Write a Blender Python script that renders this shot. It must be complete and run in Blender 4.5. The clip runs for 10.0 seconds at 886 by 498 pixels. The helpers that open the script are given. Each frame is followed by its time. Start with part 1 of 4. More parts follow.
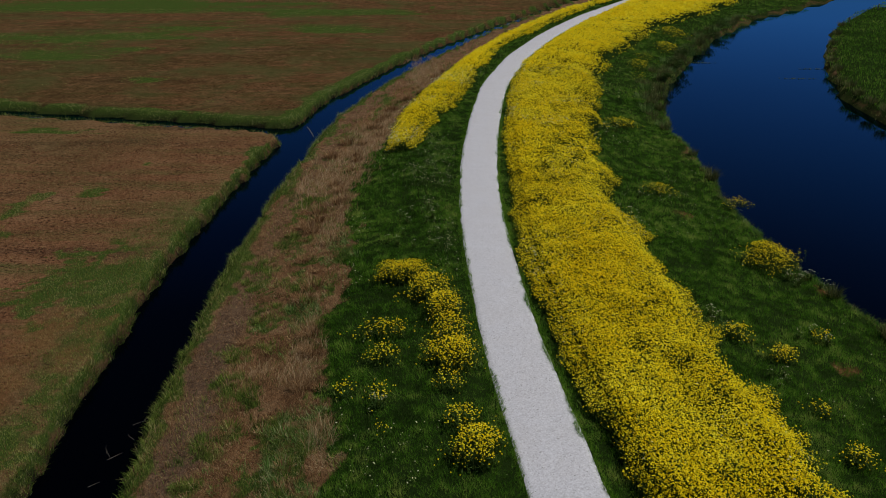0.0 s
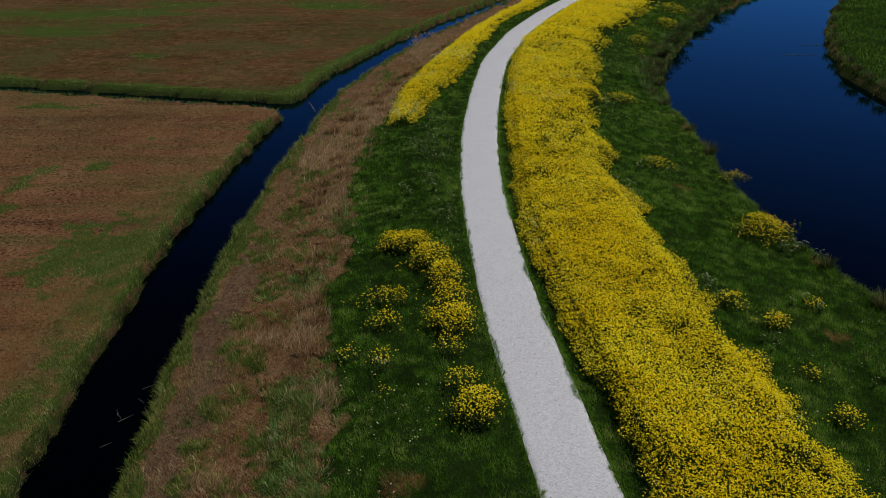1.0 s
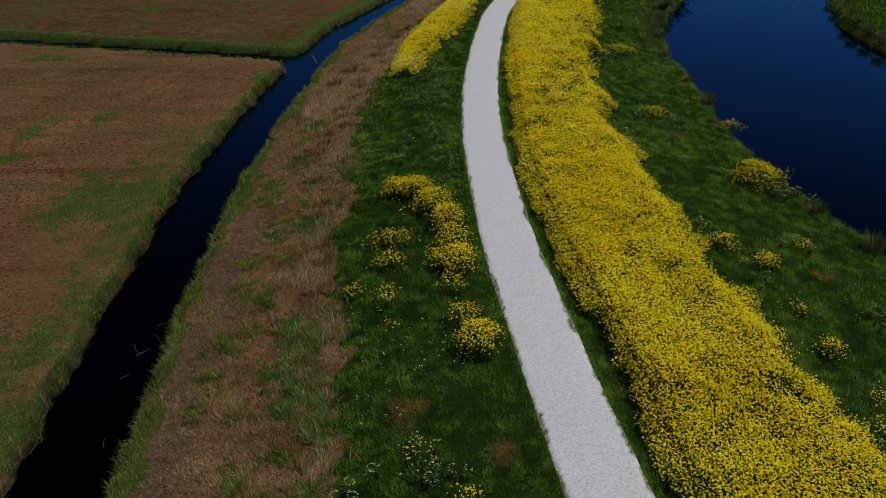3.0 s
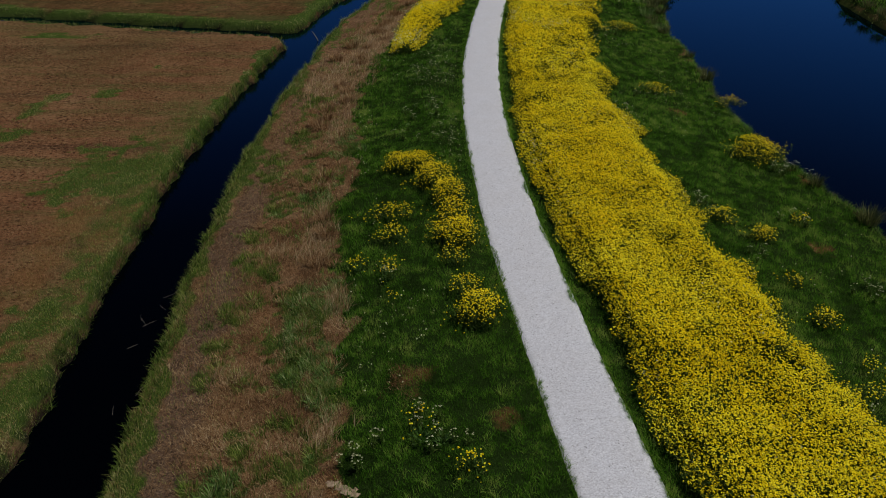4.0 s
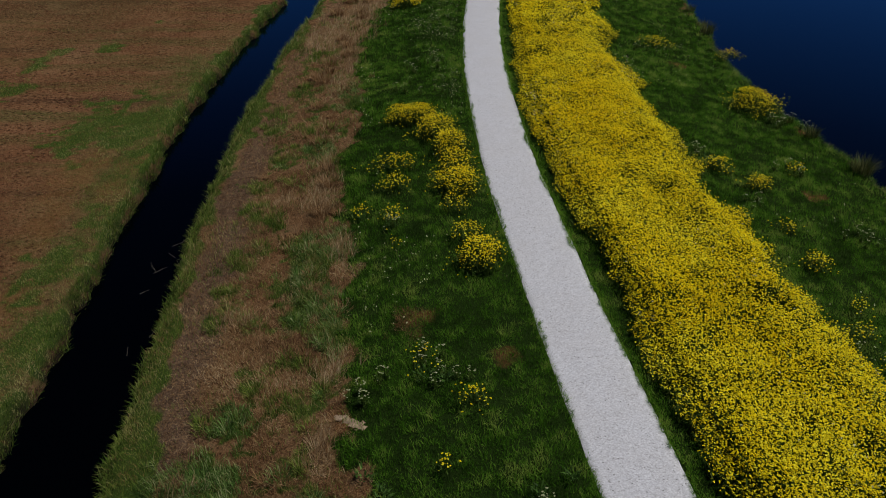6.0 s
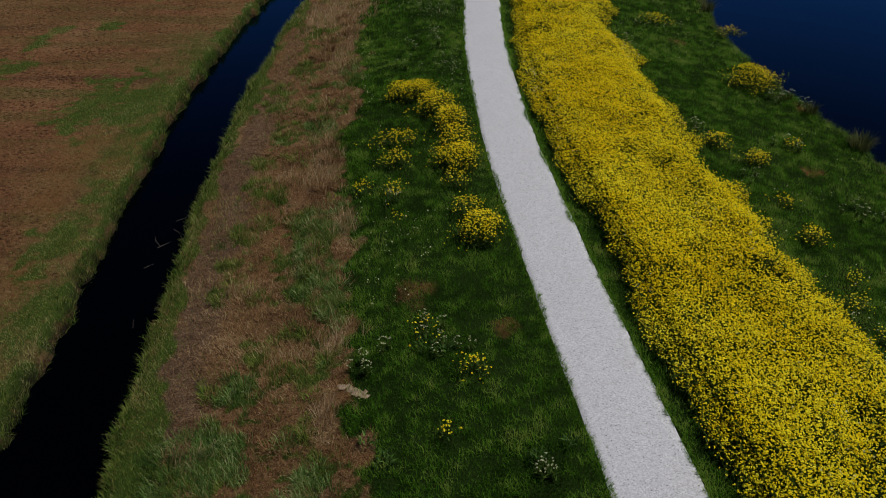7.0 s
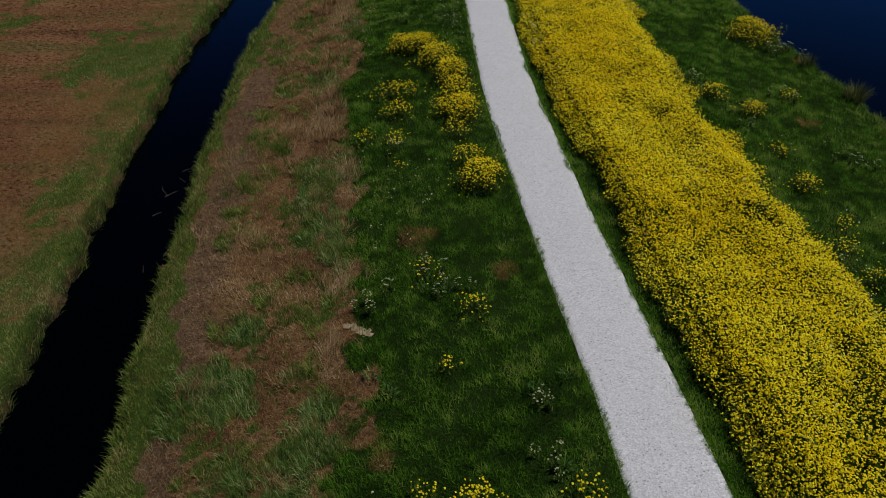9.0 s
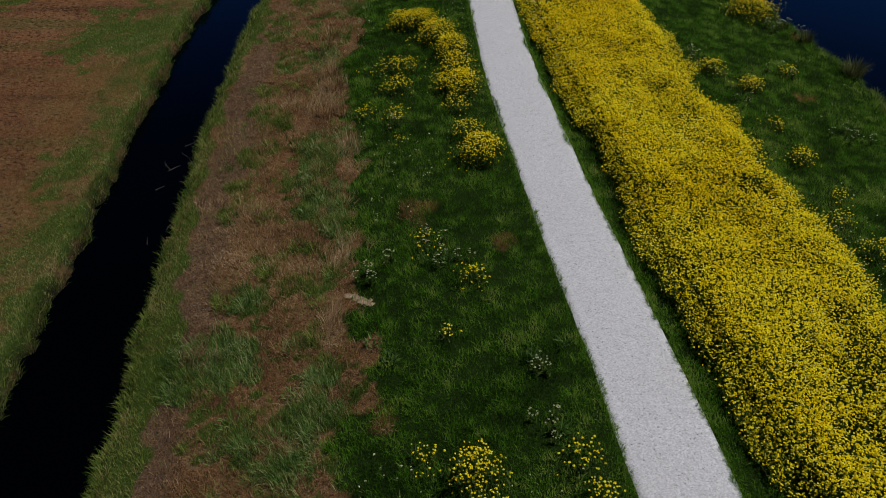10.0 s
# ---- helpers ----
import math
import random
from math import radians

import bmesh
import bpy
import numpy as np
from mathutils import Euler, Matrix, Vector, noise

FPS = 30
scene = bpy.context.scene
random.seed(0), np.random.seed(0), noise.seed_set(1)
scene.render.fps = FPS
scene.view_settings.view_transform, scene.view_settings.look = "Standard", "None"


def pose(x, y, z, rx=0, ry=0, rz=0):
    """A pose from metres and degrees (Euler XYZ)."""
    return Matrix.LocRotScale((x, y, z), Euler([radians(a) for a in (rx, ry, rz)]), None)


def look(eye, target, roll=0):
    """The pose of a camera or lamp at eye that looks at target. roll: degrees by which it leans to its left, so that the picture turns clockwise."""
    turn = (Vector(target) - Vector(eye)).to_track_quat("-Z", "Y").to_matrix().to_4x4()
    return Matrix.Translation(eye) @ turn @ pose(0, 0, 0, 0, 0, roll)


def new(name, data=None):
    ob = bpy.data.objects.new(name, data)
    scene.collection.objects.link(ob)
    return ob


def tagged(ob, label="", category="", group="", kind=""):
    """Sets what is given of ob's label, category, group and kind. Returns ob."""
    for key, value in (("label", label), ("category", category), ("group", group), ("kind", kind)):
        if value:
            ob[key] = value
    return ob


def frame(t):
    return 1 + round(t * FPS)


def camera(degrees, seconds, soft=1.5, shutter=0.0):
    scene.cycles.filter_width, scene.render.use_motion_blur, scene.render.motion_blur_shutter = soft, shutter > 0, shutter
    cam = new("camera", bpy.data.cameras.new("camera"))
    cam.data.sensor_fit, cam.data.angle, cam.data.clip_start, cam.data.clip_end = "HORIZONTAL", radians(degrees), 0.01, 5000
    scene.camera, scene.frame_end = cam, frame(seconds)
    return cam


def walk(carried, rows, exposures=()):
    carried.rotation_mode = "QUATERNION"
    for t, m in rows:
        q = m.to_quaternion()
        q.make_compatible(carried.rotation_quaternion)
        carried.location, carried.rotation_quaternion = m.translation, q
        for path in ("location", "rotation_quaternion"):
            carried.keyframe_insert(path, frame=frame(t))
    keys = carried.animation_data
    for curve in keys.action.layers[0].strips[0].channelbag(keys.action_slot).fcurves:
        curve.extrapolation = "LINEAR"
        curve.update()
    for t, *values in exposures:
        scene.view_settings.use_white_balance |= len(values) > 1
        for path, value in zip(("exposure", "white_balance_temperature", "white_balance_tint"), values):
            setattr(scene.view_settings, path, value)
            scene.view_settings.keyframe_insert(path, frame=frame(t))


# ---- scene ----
cam = camera(55.0, 10.0, soft=0.8)
# t, x, y, z, yaw (to the left), pitch, roll: a level flight backwards, the lens tipping down
ROWS = [
    (0.0, -0.052, -0.511, 13.131, 0.824, -22.866, 0.104),
    (0.5, -0.059, -0.857, 13.100, 0.833, -23.562, 0.100),
    (1.0, -0.068, -1.187, 13.071, 0.842, -24.257, 0.091),
    (1.5, -0.078, -1.497, 13.045, 0.849, -24.949, 0.077),
    (2.0, -0.090, -1.787, 13.022, 0.856, -25.636, 0.058),
    (2.5, -0.102, -2.056, 13.001, 0.863, -26.318, 0.035),
    (4.0, -0.142, -2.753, 12.950, 0.882, -28.326, -0.050),
    (4.5, -0.155, -2.957, 12.936, 0.889, -28.983, -0.083),
    (5.0, -0.168, -3.150, 12.923, 0.896, -29.634, -0.116),
    (5.5, -0.179, -3.337, 12.911, 0.903, -30.280, -0.151),
    (7.0, -0.205, -3.890, 12.878, 0.932, -32.191, -0.251),
    (7.5, -0.210, -4.079, 12.867, 0.943, -32.820, -0.282),
    (8.0, -0.213, -4.274, 12.855, 0.956, -33.445, -0.310),
    (8.5, -0.212, -4.475, 12.844, 0.971, -34.067, -0.336),
    (9.0, -0.209, -4.681, 12.831, 0.987, -34.684, -0.359),
    (9.5, -0.202, -4.891, 12.817, 1.005, -35.295, -0.378),
    (10.0, -0.192, -5.101, 12.802, 1.026, -35.899, -0.392),
]


def heading(yaw, pitch):
    a, b = radians(yaw), radians(pitch)
    return Vector((-math.sin(a) * math.cos(b), math.cos(a) * math.cos(b), math.sin(b)))


walk(cam, [(t, look((x, y, z), Vector((x, y, z)) + heading(yaw, pitch), roll)) for t, x, y, z, yaw, pitch, roll in ROWS])

# ---- light: a clear day, the sun high on the river side ----
SUN_AZIMUTH, SUN_HEIGHT = 80.0, 60.0  # degrees from +y towards +x; above the horizon
world = bpy.data.worlds.new("clear_sky")
scene.world = world
world.use_nodes = True
sky = world.node_tree.nodes.new("ShaderNodeTexSky")
sky.sky_type, sky.sun_disc = "NISHITA", False
sky.sun_elevation, sky.sun_rotation = radians(SUN_HEIGHT), radians(SUN_AZIMUTH)
sky.altitude = 500
sky.air_density, sky.dust_density, sky.ozone_density = 0.9, 1.3, 8.0
world.node_tree.links.new(sky.outputs[0], world.node_tree.nodes["Background"].inputs[0])
world.node_tree.nodes["Background"].inputs[1].default_value = 0.055
sun = new("sun", bpy.data.lights.new("sun", "SUN"))
sun.data.energy, sun.data.angle, sun.data.color = 5.0, radians(0.53), (1.0, 0.97, 0.93)
sun.matrix_world = look((40 * math.sin(radians(SUN_AZIMUTH)), 40 * math.cos(radians(SUN_AZIMUTH)), 40 * math.tan(radians(SUN_HEIGHT))), (0, 0, 0))
scene.view_settings.exposure = -0.7

# ---- materials ----


def material(name):
    m = bpy.data.materials.new(name)
    m.use_nodes = True
    return m, m.node_tree, m.node_tree.nodes["Principled BSDF"]


def add(tree, kind, **inputs):
    n = tree.nodes.new("ShaderNode" + kind)
    for key, value in inputs.items():
        n.inputs[key.replace("_", " ")].default_value = value
    return n


def place(tree):
    return tree.nodes.new("ShaderNodeNewGeometry").outputs["Position"]


def noise_tex(tree, at, scale, detail=4.0, rough=0.6):
    n = add(tree, "TexNoise", Scale=scale, Detail=detail, Roughness=rough)
    tree.links.new(at, n.inputs["Vector"])
    return n.outputs["Fac"]


def ramp(tree, value, *stops):
    n = tree.nodes.new("ShaderNodeValToRGB")
    e = n.color_ramp.elements
    while len(e) < len(stops):
        e.new(0.5)
    for k, (at, colour) in zip(e, stops):
        k.position, k.color = at, (*colour, 1) if len(colour) == 3 else colour
    tree.links.new(value, n.inputs[0])
    return n.outputs[0]


def grey(v):
    return (v, v, v)


def mix(tree, fac, a, b, blend="MIX"):
    n = tree.nodes.new("ShaderNodeMix")
    n.data_type, n.blend_type = "RGBA", blend
    for slot, v in ((0, fac), (6, a), (7, b)):
        if isinstance(v, (int, float)):
            n.inputs[slot].default_value = v
        elif isinstance(v, tuple):
            n.inputs[slot].default_value = (*v, 1)
        else:
            tree.links.new(v, n.inputs[slot])
    return n.outputs[2]


def sums(tree, op, a, b):
    n = tree.nodes.new("ShaderNodeMath")
    n.operation = op
    for slot, v in ((0, a), (1, b)):
        if isinstance(v, (int, float)):
            n.inputs[slot].default_value = v
        else:
            tree.links.new(v, n.inputs[slot])
    return n.outputs[0]


def bump(tree, bsdf, height, strength, distance):
    n = add(tree, "Bump", Strength=strength, Distance=distance)
    tree.links.new(height, n.inputs["Height"])
    tree.links.new(n.outputs[0], bsdf.inputs["Normal"])


def blade_material(name, stops, rough=0.6, glow=0.25, patch=0.5):
    """Leaves and petals: the tone of each blade picks its colour, slow patches shift it, and some light passes through."""
    m, tree, bsdf = material(name)
    tone = tree.nodes.new("ShaderNodeAttribute")
    tone.attribute_name = "tone"
    wide = noise_tex(tree, place(tree), 0.6, 3.0)
    value = sums(tree, "ADD", tone.outputs["Fac"], sums(tree, "MULTIPLY", sums(tree, "SUBTRACT", wide, 0.5), patch))
    colour = ramp(tree, value, *stops)
    tree.links.new(colour, bsdf.inputs["Base Color"])
    bsdf.inputs["Roughness"].default_value = rough
    bsdf.inputs["Specular IOR Level"].default_value = 0.06
    thin = tree.nodes.new("ShaderNodeBsdfTranslucent")
    tree.links.new(colour, thin.inputs[0])
    both = add(tree, "MixShader", Fac=glow)
    tree.links.new(bsdf.outputs[0], both.inputs[1])
    tree.links.new(thin.outputs[0], both.inputs[2])
    tree.links.new(both.outputs[0], tree.nodes["Material Output"].inputs["Surface"])
    return m


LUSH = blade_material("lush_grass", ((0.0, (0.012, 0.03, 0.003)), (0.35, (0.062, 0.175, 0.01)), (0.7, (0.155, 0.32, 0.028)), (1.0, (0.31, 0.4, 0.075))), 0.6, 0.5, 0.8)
STRAW = blade_material("dry_straw", ((0.0, (0.06, 0.03, 0.014)), (0.4, (0.22, 0.118, 0.05)), (0.8, (0.38, 0.24, 0.115)), (1.0, (0.56, 0.43, 0.25))), 0.7)
MOWN = blade_material("mown_field_grass", ((0.0, (0.06, 0.026, 0.013)), (0.45, (0.22, 0.092, 0.045)), (0.75, (0.27, 0.15, 0.065)), (1.0, (0.24, 0.21, 0.07))), 0.75)
BANK = blade_material("bank_grass", ((0.0, (0.025, 0.05, 0.008)), (0.45, (0.125, 0.2, 0.028)), (0.8, (0.26, 0.29, 0.06)), (1.0, (0.45, 0.4, 0.17))), 0.6, 0.4)
COARSE = blade_material("coarse_grass", ((0.0, (0.02, 0.045, 0.01)), (0.4, (0.085, 0.17, 0.032)), (0.75, (0.2, 0.31, 0.08)), (1.0, (0.46, 0.47, 0.23))), 0.55, 0.35)
STEM = blade_material("flower_stems", ((0.0, (0.02, 0.042, 0.008)), (0.6, (0.075, 0.125, 0.02)), (1.0, (0.17, 0.2, 0.05))))
YELLOW = blade_material("yellow_petals", ((0.0, (0.84, 0.6, 0.005)), (0.5, (0.94, 0.79, 0.01)), (1.0, (0.95, 0.89, 0.07))), 0.55, 0.4, 0.6)
CREAM = blade_material("white_petals", ((0.0, (0.42, 0.45, 0.2)), (1.0, (0.76, 0.75, 0.48))), 0.6, 0.3, 0.2)
RUSH = blade_material("rushes", ((0.0, (0.03, 0.045, 0.01)), (0.5, (0.085, 0.1, 0.028)), (1.0, (0.27, 0.25, 0.1))))


def ground_material():
    m, tree, bsdf = material("meadow_ground")
    at = place(tree)
    zone = tree.nodes.new("ShaderNodeAttribute")
    zone.attribute_name = "zone"
    parts = tree.nodes.new("ShaderNodeSeparateColor")
    tree.links.new(zone.outputs["Color"], parts.inputs[0])
    wear = tree.nodes.new("ShaderNodeAttribute")
    wear.attribute_name = "wear"
    worn = tree.nodes.new("ShaderNodeSeparateColor")
    tree.links.new(wear.outputs["Color"], worn.inputs[0])
    wide, mid, fine = noise_tex(tree, at, 0.22, 6.0, 0.65), noise_tex(tree, at, 1.7, 5.0), noise_tex(tree, at, 22.0, 6.0, 0.7)
    grain = noise_tex(tree, at, 60.0, 3.0, 0.7)
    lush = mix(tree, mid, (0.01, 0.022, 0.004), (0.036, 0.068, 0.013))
    # near-black specks paint the shaded gaps between blades into the soil colour
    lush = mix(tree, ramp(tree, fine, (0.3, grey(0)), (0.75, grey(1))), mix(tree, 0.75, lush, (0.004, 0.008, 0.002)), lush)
    straw = ramp(tree, mid, (0.25, (0.13, 0.064, 0.03)), (0.5, (0.24, 0.128, 0.06)), (0.75, (0.34, 0.22, 0.115)))
    straw = mix(tree, worn.outputs[0], straw, mix(tree, mid, (0.17, 0.07, 0.022), (0.27, 0.13, 0.055)))
    straw = mix(tree, worn.outputs[1], straw, mix(tree, mid, (0.22, 0.15, 0.085), (0.42, 0.31, 0.19)))
    straw = mix(tree, worn.outputs[2], straw, mix(tree, mid, (0.11, 0.068, 0.045), (0.2, 0.13, 0.085)))
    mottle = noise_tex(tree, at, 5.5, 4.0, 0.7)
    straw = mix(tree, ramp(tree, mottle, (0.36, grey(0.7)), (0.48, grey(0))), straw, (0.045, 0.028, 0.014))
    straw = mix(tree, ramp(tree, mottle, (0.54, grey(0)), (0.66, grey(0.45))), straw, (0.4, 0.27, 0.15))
    # fine dark specks put the shade of gaps in the straw into its colour
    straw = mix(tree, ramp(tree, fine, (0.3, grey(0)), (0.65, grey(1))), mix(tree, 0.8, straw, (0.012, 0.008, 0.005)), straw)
    brown = ramp(tree, wide, (0.25, (0.13, 0.054, 0.026)), (0.5, (0.212, 0.1, 0.047)), (0.75, (0.265, 0.145, 0.073)))
    brown = mix(tree, ramp(tree, mid, (0.45, grey(0)), (0.75, grey(0.7))), brown, (0.15, 0.09, 0.042))
    brown = mix(tree, sums(tree, "MULTIPLY", worn.outputs[2], 0.65), brown, mix(tree, mid, (0.1, 0.085, 0.026), (0.25, 0.17, 0.075)))
    brown = mix(tree, ramp(tree, fine, (0.33, grey(0)), (0.6, grey(1))), mix(tree, 0.45, brown, (0.016, 0.009, 0.006)), brown)
    squeeze = add(tree, "Mapping", Scale=(0.85, 1.0, 1.0))
    tree.links.new(at, squeeze.inputs["Vector"])
    crumbs = noise_tex(tree, squeeze.outputs[0], 8.0, 3.0, 0.55)
    sweep = add(tree, "Mapping", Scale=(0.06, 0.45, 1.0))
    tree.links.new(at, sweep.inputs["Vector"])
    bands = noise_tex(tree, sweep.outputs[0], 1.0, 6.0, 0.65)
    brown = mix(tree, ramp(tree, bands, (0.5, grey(0)), (0.66, grey(0.85))), brown, (0.07, 0.075, 0.022))
    brown = mix(tree, ramp(tree, bands, (0.33, grey(0.7)), (0.45, grey(0))), brown, (0.06, 0.032, 0.018))
    brown = mix(tree, ramp(tree, noise_tex(tree, at, 0.05, 4.0, 0.6), (0.45, grey(0)), (0.6, grey(0.45))), brown, (0.075, 0.07, 0.024))
    where = ramp(tree, noise_tex(tree, at, 0.55, 5.0, 0.65), (0.35, grey(0.35)), (0.6, grey(1)))
    brown = mix(tree, sums(tree, "MULTIPLY", ramp(tree, crumbs, (0.38, grey(1)), (0.46, grey(0))), where), brown, (0.035, 0.017, 0.01))
    brown = mix(tree, sums(tree, "MULTIPLY", ramp(tree, crumbs, (0.55, grey(0)), (0.68, grey(0.7))), where), brown, (0.27, 0.155, 0.085))
    # the older field beyond the side ditch: darker, with clods and olive regrowth
    clods = noise_tex(tree, at, 1.2, 8.0, 0.75)
    old = mix(tree, 1.0, brown, (0.64, 0.67, 0.6), "MULTIPLY")
    old = mix(tree, ramp(tree, clods, (0.38, grey(0.6)), (0.5, grey(0))), old, (0.035, 0.02, 0.011))
    old = mix(tree, ramp(tree, clods, (0.54, grey(0)), (0.68, grey(0.6))), old, (0.2, 0.105, 0.05))
    old = mix(tree, ramp(tree, noise_tex(tree, at, 0.16, 6.0, 0.7), (0.48, grey(0)), (0.62, grey(0.6))), old, (0.055, 0.065, 0.02))
    brown = mix(tree, wear.outputs["Alpha"], brown, old)
    brown = mix(tree, worn.outputs[0], brown, mix(tree, fine, (0.12, 0.05, 0.015), (0.26, 0.12, 0.035)))
    green = mix(tree, fine, (0.022, 0.04, 0.008), (0.066, 0.1, 0.02))
    # each weight is broken up by the noise so that no border is clean

    def broken(weight):
        v = sums(tree, "ADD", weight, sums(tree, "MULTIPLY", sums(tree, "SUBTRACT", mid, 0.5), 0.9))
        v = sums(tree, "ADD", v, sums(tree, "MULTIPLY", sums(tree, "SUBTRACT", fine, 0.5), 0.5))
        return ramp(tree, v, (0.35, grey(0)), (0.65, grey(1)))

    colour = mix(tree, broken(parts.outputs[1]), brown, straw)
    colour = mix(tree, broken(parts.outputs[2]), colour, green)
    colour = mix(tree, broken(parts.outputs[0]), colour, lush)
    # waterline rim: dark wet soil, with the shade of the bank face painted in
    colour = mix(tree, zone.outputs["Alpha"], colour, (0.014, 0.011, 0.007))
    tree.links.new(colour, bsdf.inputs["Base Color"])
    bsdf.inputs["Roughness"].default_value = 0.95
    bsdf.inputs["Specular IOR Level"].default_value = 0.0
    bump(tree, bsdf, sums(tree, "ADD", fine, sums(tree, "MULTIPLY", grain, 0.5)), 0.9, 0.06)
    return m


def path_material():
    m, tree, bsdf = material("crushed_shells")
    at = place(tree)
    wide, mid = noise_tex(tree, at, 0.7, 4.0), noise_tex(tree, at, 9.0, 5.0, 0.7)
    chips = add(tree, "TexVoronoi", Scale=42.0)
    tree.links.new(at, chips.inputs["Vector"])
    cell = tree.nodes.new("ShaderNodeSeparateColor")
    tree.links.new(chips.outputs["Color"], cell.inputs[0])
    colour = ramp(tree, cell.outputs[0], (0.0, (0.28, 0.275, 0.275)), (0.12, (0.4, 0.395, 0.41)), (0.6, (0.47, 0.47, 0.5)), (1.0, (0.6, 0.6, 0.62)))
    colour = mix(tree, ramp(tree, wide, (0.3, grey(0)), (0.7, grey(1))), mix(tree, 0.25, colour, (0.40, 0.37, 0.35)), colour)
    specks = ramp(tree, mid, (0.3, grey(1)), (0.36, grey(0)))
    colour = mix(tree, specks, colour, (0.2, 0.19, 0.18))
    grit = add(tree, "TexVoronoi", Scale=12.0)
    tree.links.new(at, grit.inputs["Vector"])
    lot = tree.nodes.new("ShaderNodeSeparateColor")
    tree.links.new(grit.outputs["Color"], lot.inputs[0])
    dot = sums(tree, "MULTIPLY", ramp(tree, grit.outputs["Distance"], (0.13, grey(1)), (0.26, grey(0))), ramp(tree, lot.outputs[0], (0.8, grey(0)), (0.88, grey(1))))
    colour = mix(tree, dot, colour, (0.13, 0.125, 0.12))
    tree.links.new(colour, bsdf.inputs["Base Color"])
    bsdf.inputs["Roughness"].default_value = 0.9
    bsdf.inputs["Specular IOR Level"].default_value = 0.2
    bump(tree, bsdf, sums(tree, "ADD", cell.outputs[1], mid), 0.2, 0.006)
    return m


def water_material():
    m, tree, bsdf = material("still_dark_water")
    at = place(tree)
    bsdf.inputs["Base Color"].default_value = (0.0003, 0.0005, 0.001, 1)
    bsdf.inputs["Roughness"].default_value = 1.0
    bsdf.inputs["Specular IOR Level"].default_value = 0.0
    ripple = add(tree, "Bump", Strength=0.05, Distance=0.01)
    tree.links.new(noise_tex(tree, at, 1.3, 3.0), ripple.inputs["Height"])
    # the blue of the sky's reflection is tinted into the gloss colour
    gloss = add(tree, "BsdfGlossy", Color=(0.16, 0.5, 1.0, 1), Roughness=0.02)
    rim = add(tree, "Fresnel", IOR=1.3)
    for n in (gloss, rim):
        tree.links.new(ripple.outputs[0], n.inputs["Normal"])
    both = tree.nodes.new("ShaderNodeMixShader")
    # reflection by view angle, bent by hand: black when steep, stronger when grazing
    mirror_curve = ramp(tree, rim.outputs[0], (0.02, grey(0.0)), (0.04, grey(0.004)), (0.075, grey(0.022)), (0.115, grey(0.085)), (0.29, grey(0.47)), (0.45, grey(0.9)), (1.0, grey(1)))
    tree.links.new(mirror_curve, both.inputs[0])
    tree.links.new(bsdf.outputs[0], both.inputs[1])
    tree.links.new(gloss.outputs[0], both.inputs[2])
    tree.links.new(both.outputs[0], tree.nodes["Material Output"].inputs["Surface"])
    return m


def wood_material():
    m, tree, bsdf = material("grey_dead_wood")
    colour = ramp(tree, noise_tex(tree, place(tree), 30.0, 5.0), (0.3, (0.10, 0.08, 0.06)), (0.7, (0.30, 0.26, 0.21)))
    tree.links.new(colour, bsdf.inputs["Base Color"])
    bsdf.inputs["Roughness"].default_value = 0.85
    return m


def sand_material():
    m, tree, bsdf = material("bare_sand")
    at = place(tree)
    colour = ramp(tree, noise_tex(tree, at, 7.0, 6.0, 0.7), (0.3, (0.13, 0.085, 0.05)), (0.6, (0.35, 0.255, 0.16)))
    tree.links.new(colour, bsdf.inputs["Base Color"])
    bsdf.inputs["Roughness"].default_value = 0.95
    bump(tree, bsdf, noise_tex(tree, at, 25.0, 5.0), 0.8, 0.03)
    return m


GROUND, SHELLS, WATER, WOOD, SAND = ground_material(), path_material(), water_material(), wood_material(), sand_material()

# ---- plan: the lines of the land, each an x for every y ----


def line(points, soft=2.5):
    """A smooth line through a few bends (y, x), running on straight past its ends."""
    p = np.array(points, float)
    ys = np.arange(-80.0, 400.0, 0.25)
    xs = np.interp(ys, p[:, 0], p[:, 1])
    low, high = ys < p[0, 0], ys > p[-1, 0]
    xs[low] = p[0, 1] + (ys[low] - p[0, 0]) * (p[1, 1] - p[0, 1]) / (p[1, 0] - p[0, 0])
    xs[high] = p[-1, 1] + (ys[high] - p[-1, 0]) * (p[-1, 1] - p[-2, 1]) / (p[-1, 0] - p[-2, 0])
    half = int(soft / 0.25)
    kernel = np.hanning(2 * half + 3)
    xs = np.convolve(np.pad(xs, half + 1, "edge"), kernel / kernel.sum(), "valid")
    return lambda y: np.interp(y, ys, xs)


PATH_MID = line([(5.3, 4.07), (9.2, 3.6), (15, 2.75), (24, 1.70), (33, 1.17), (37, 1.10), (41, 1.16), (46, 1.38), (53, 1.9), (61.7, 2.8), (73.3, 5.3), (84, 8.7), (92, 11.8), (100, 15.3), (112, 21.6)], 4)
PATH_HALF = 0.97
DITCH_W = line([(8.6, -10.4), (13, -10.75), (18.4, -11.2), (29.6, -11.9), (39.6, -11.6), (48, -11.1), (56, -10.3), (60, -9.9), (63.7, -8.9), (68.8, -7.4), (75, -5.5), (81.4, -3.35), (87.8, -0.8), (94.4, 2.1), (99, 4.05), (105, 6.9)], 2)
DITCH_E = line([(6, -7.4), (11.4, -8.02), (16, -8.4), (21, -8.8), (25, -9.05), (30, -9.25), (40, -9.1), (44.7, -8.75), (49, -8.5), (52, -8.5), (55.3, -8.0), (60.5, -7.0), (66.3, -5.6), (73, -3.7), (80, -1.35), (88.3, 1.6), (94.4, 3.85), (101, 6.75)], 2)
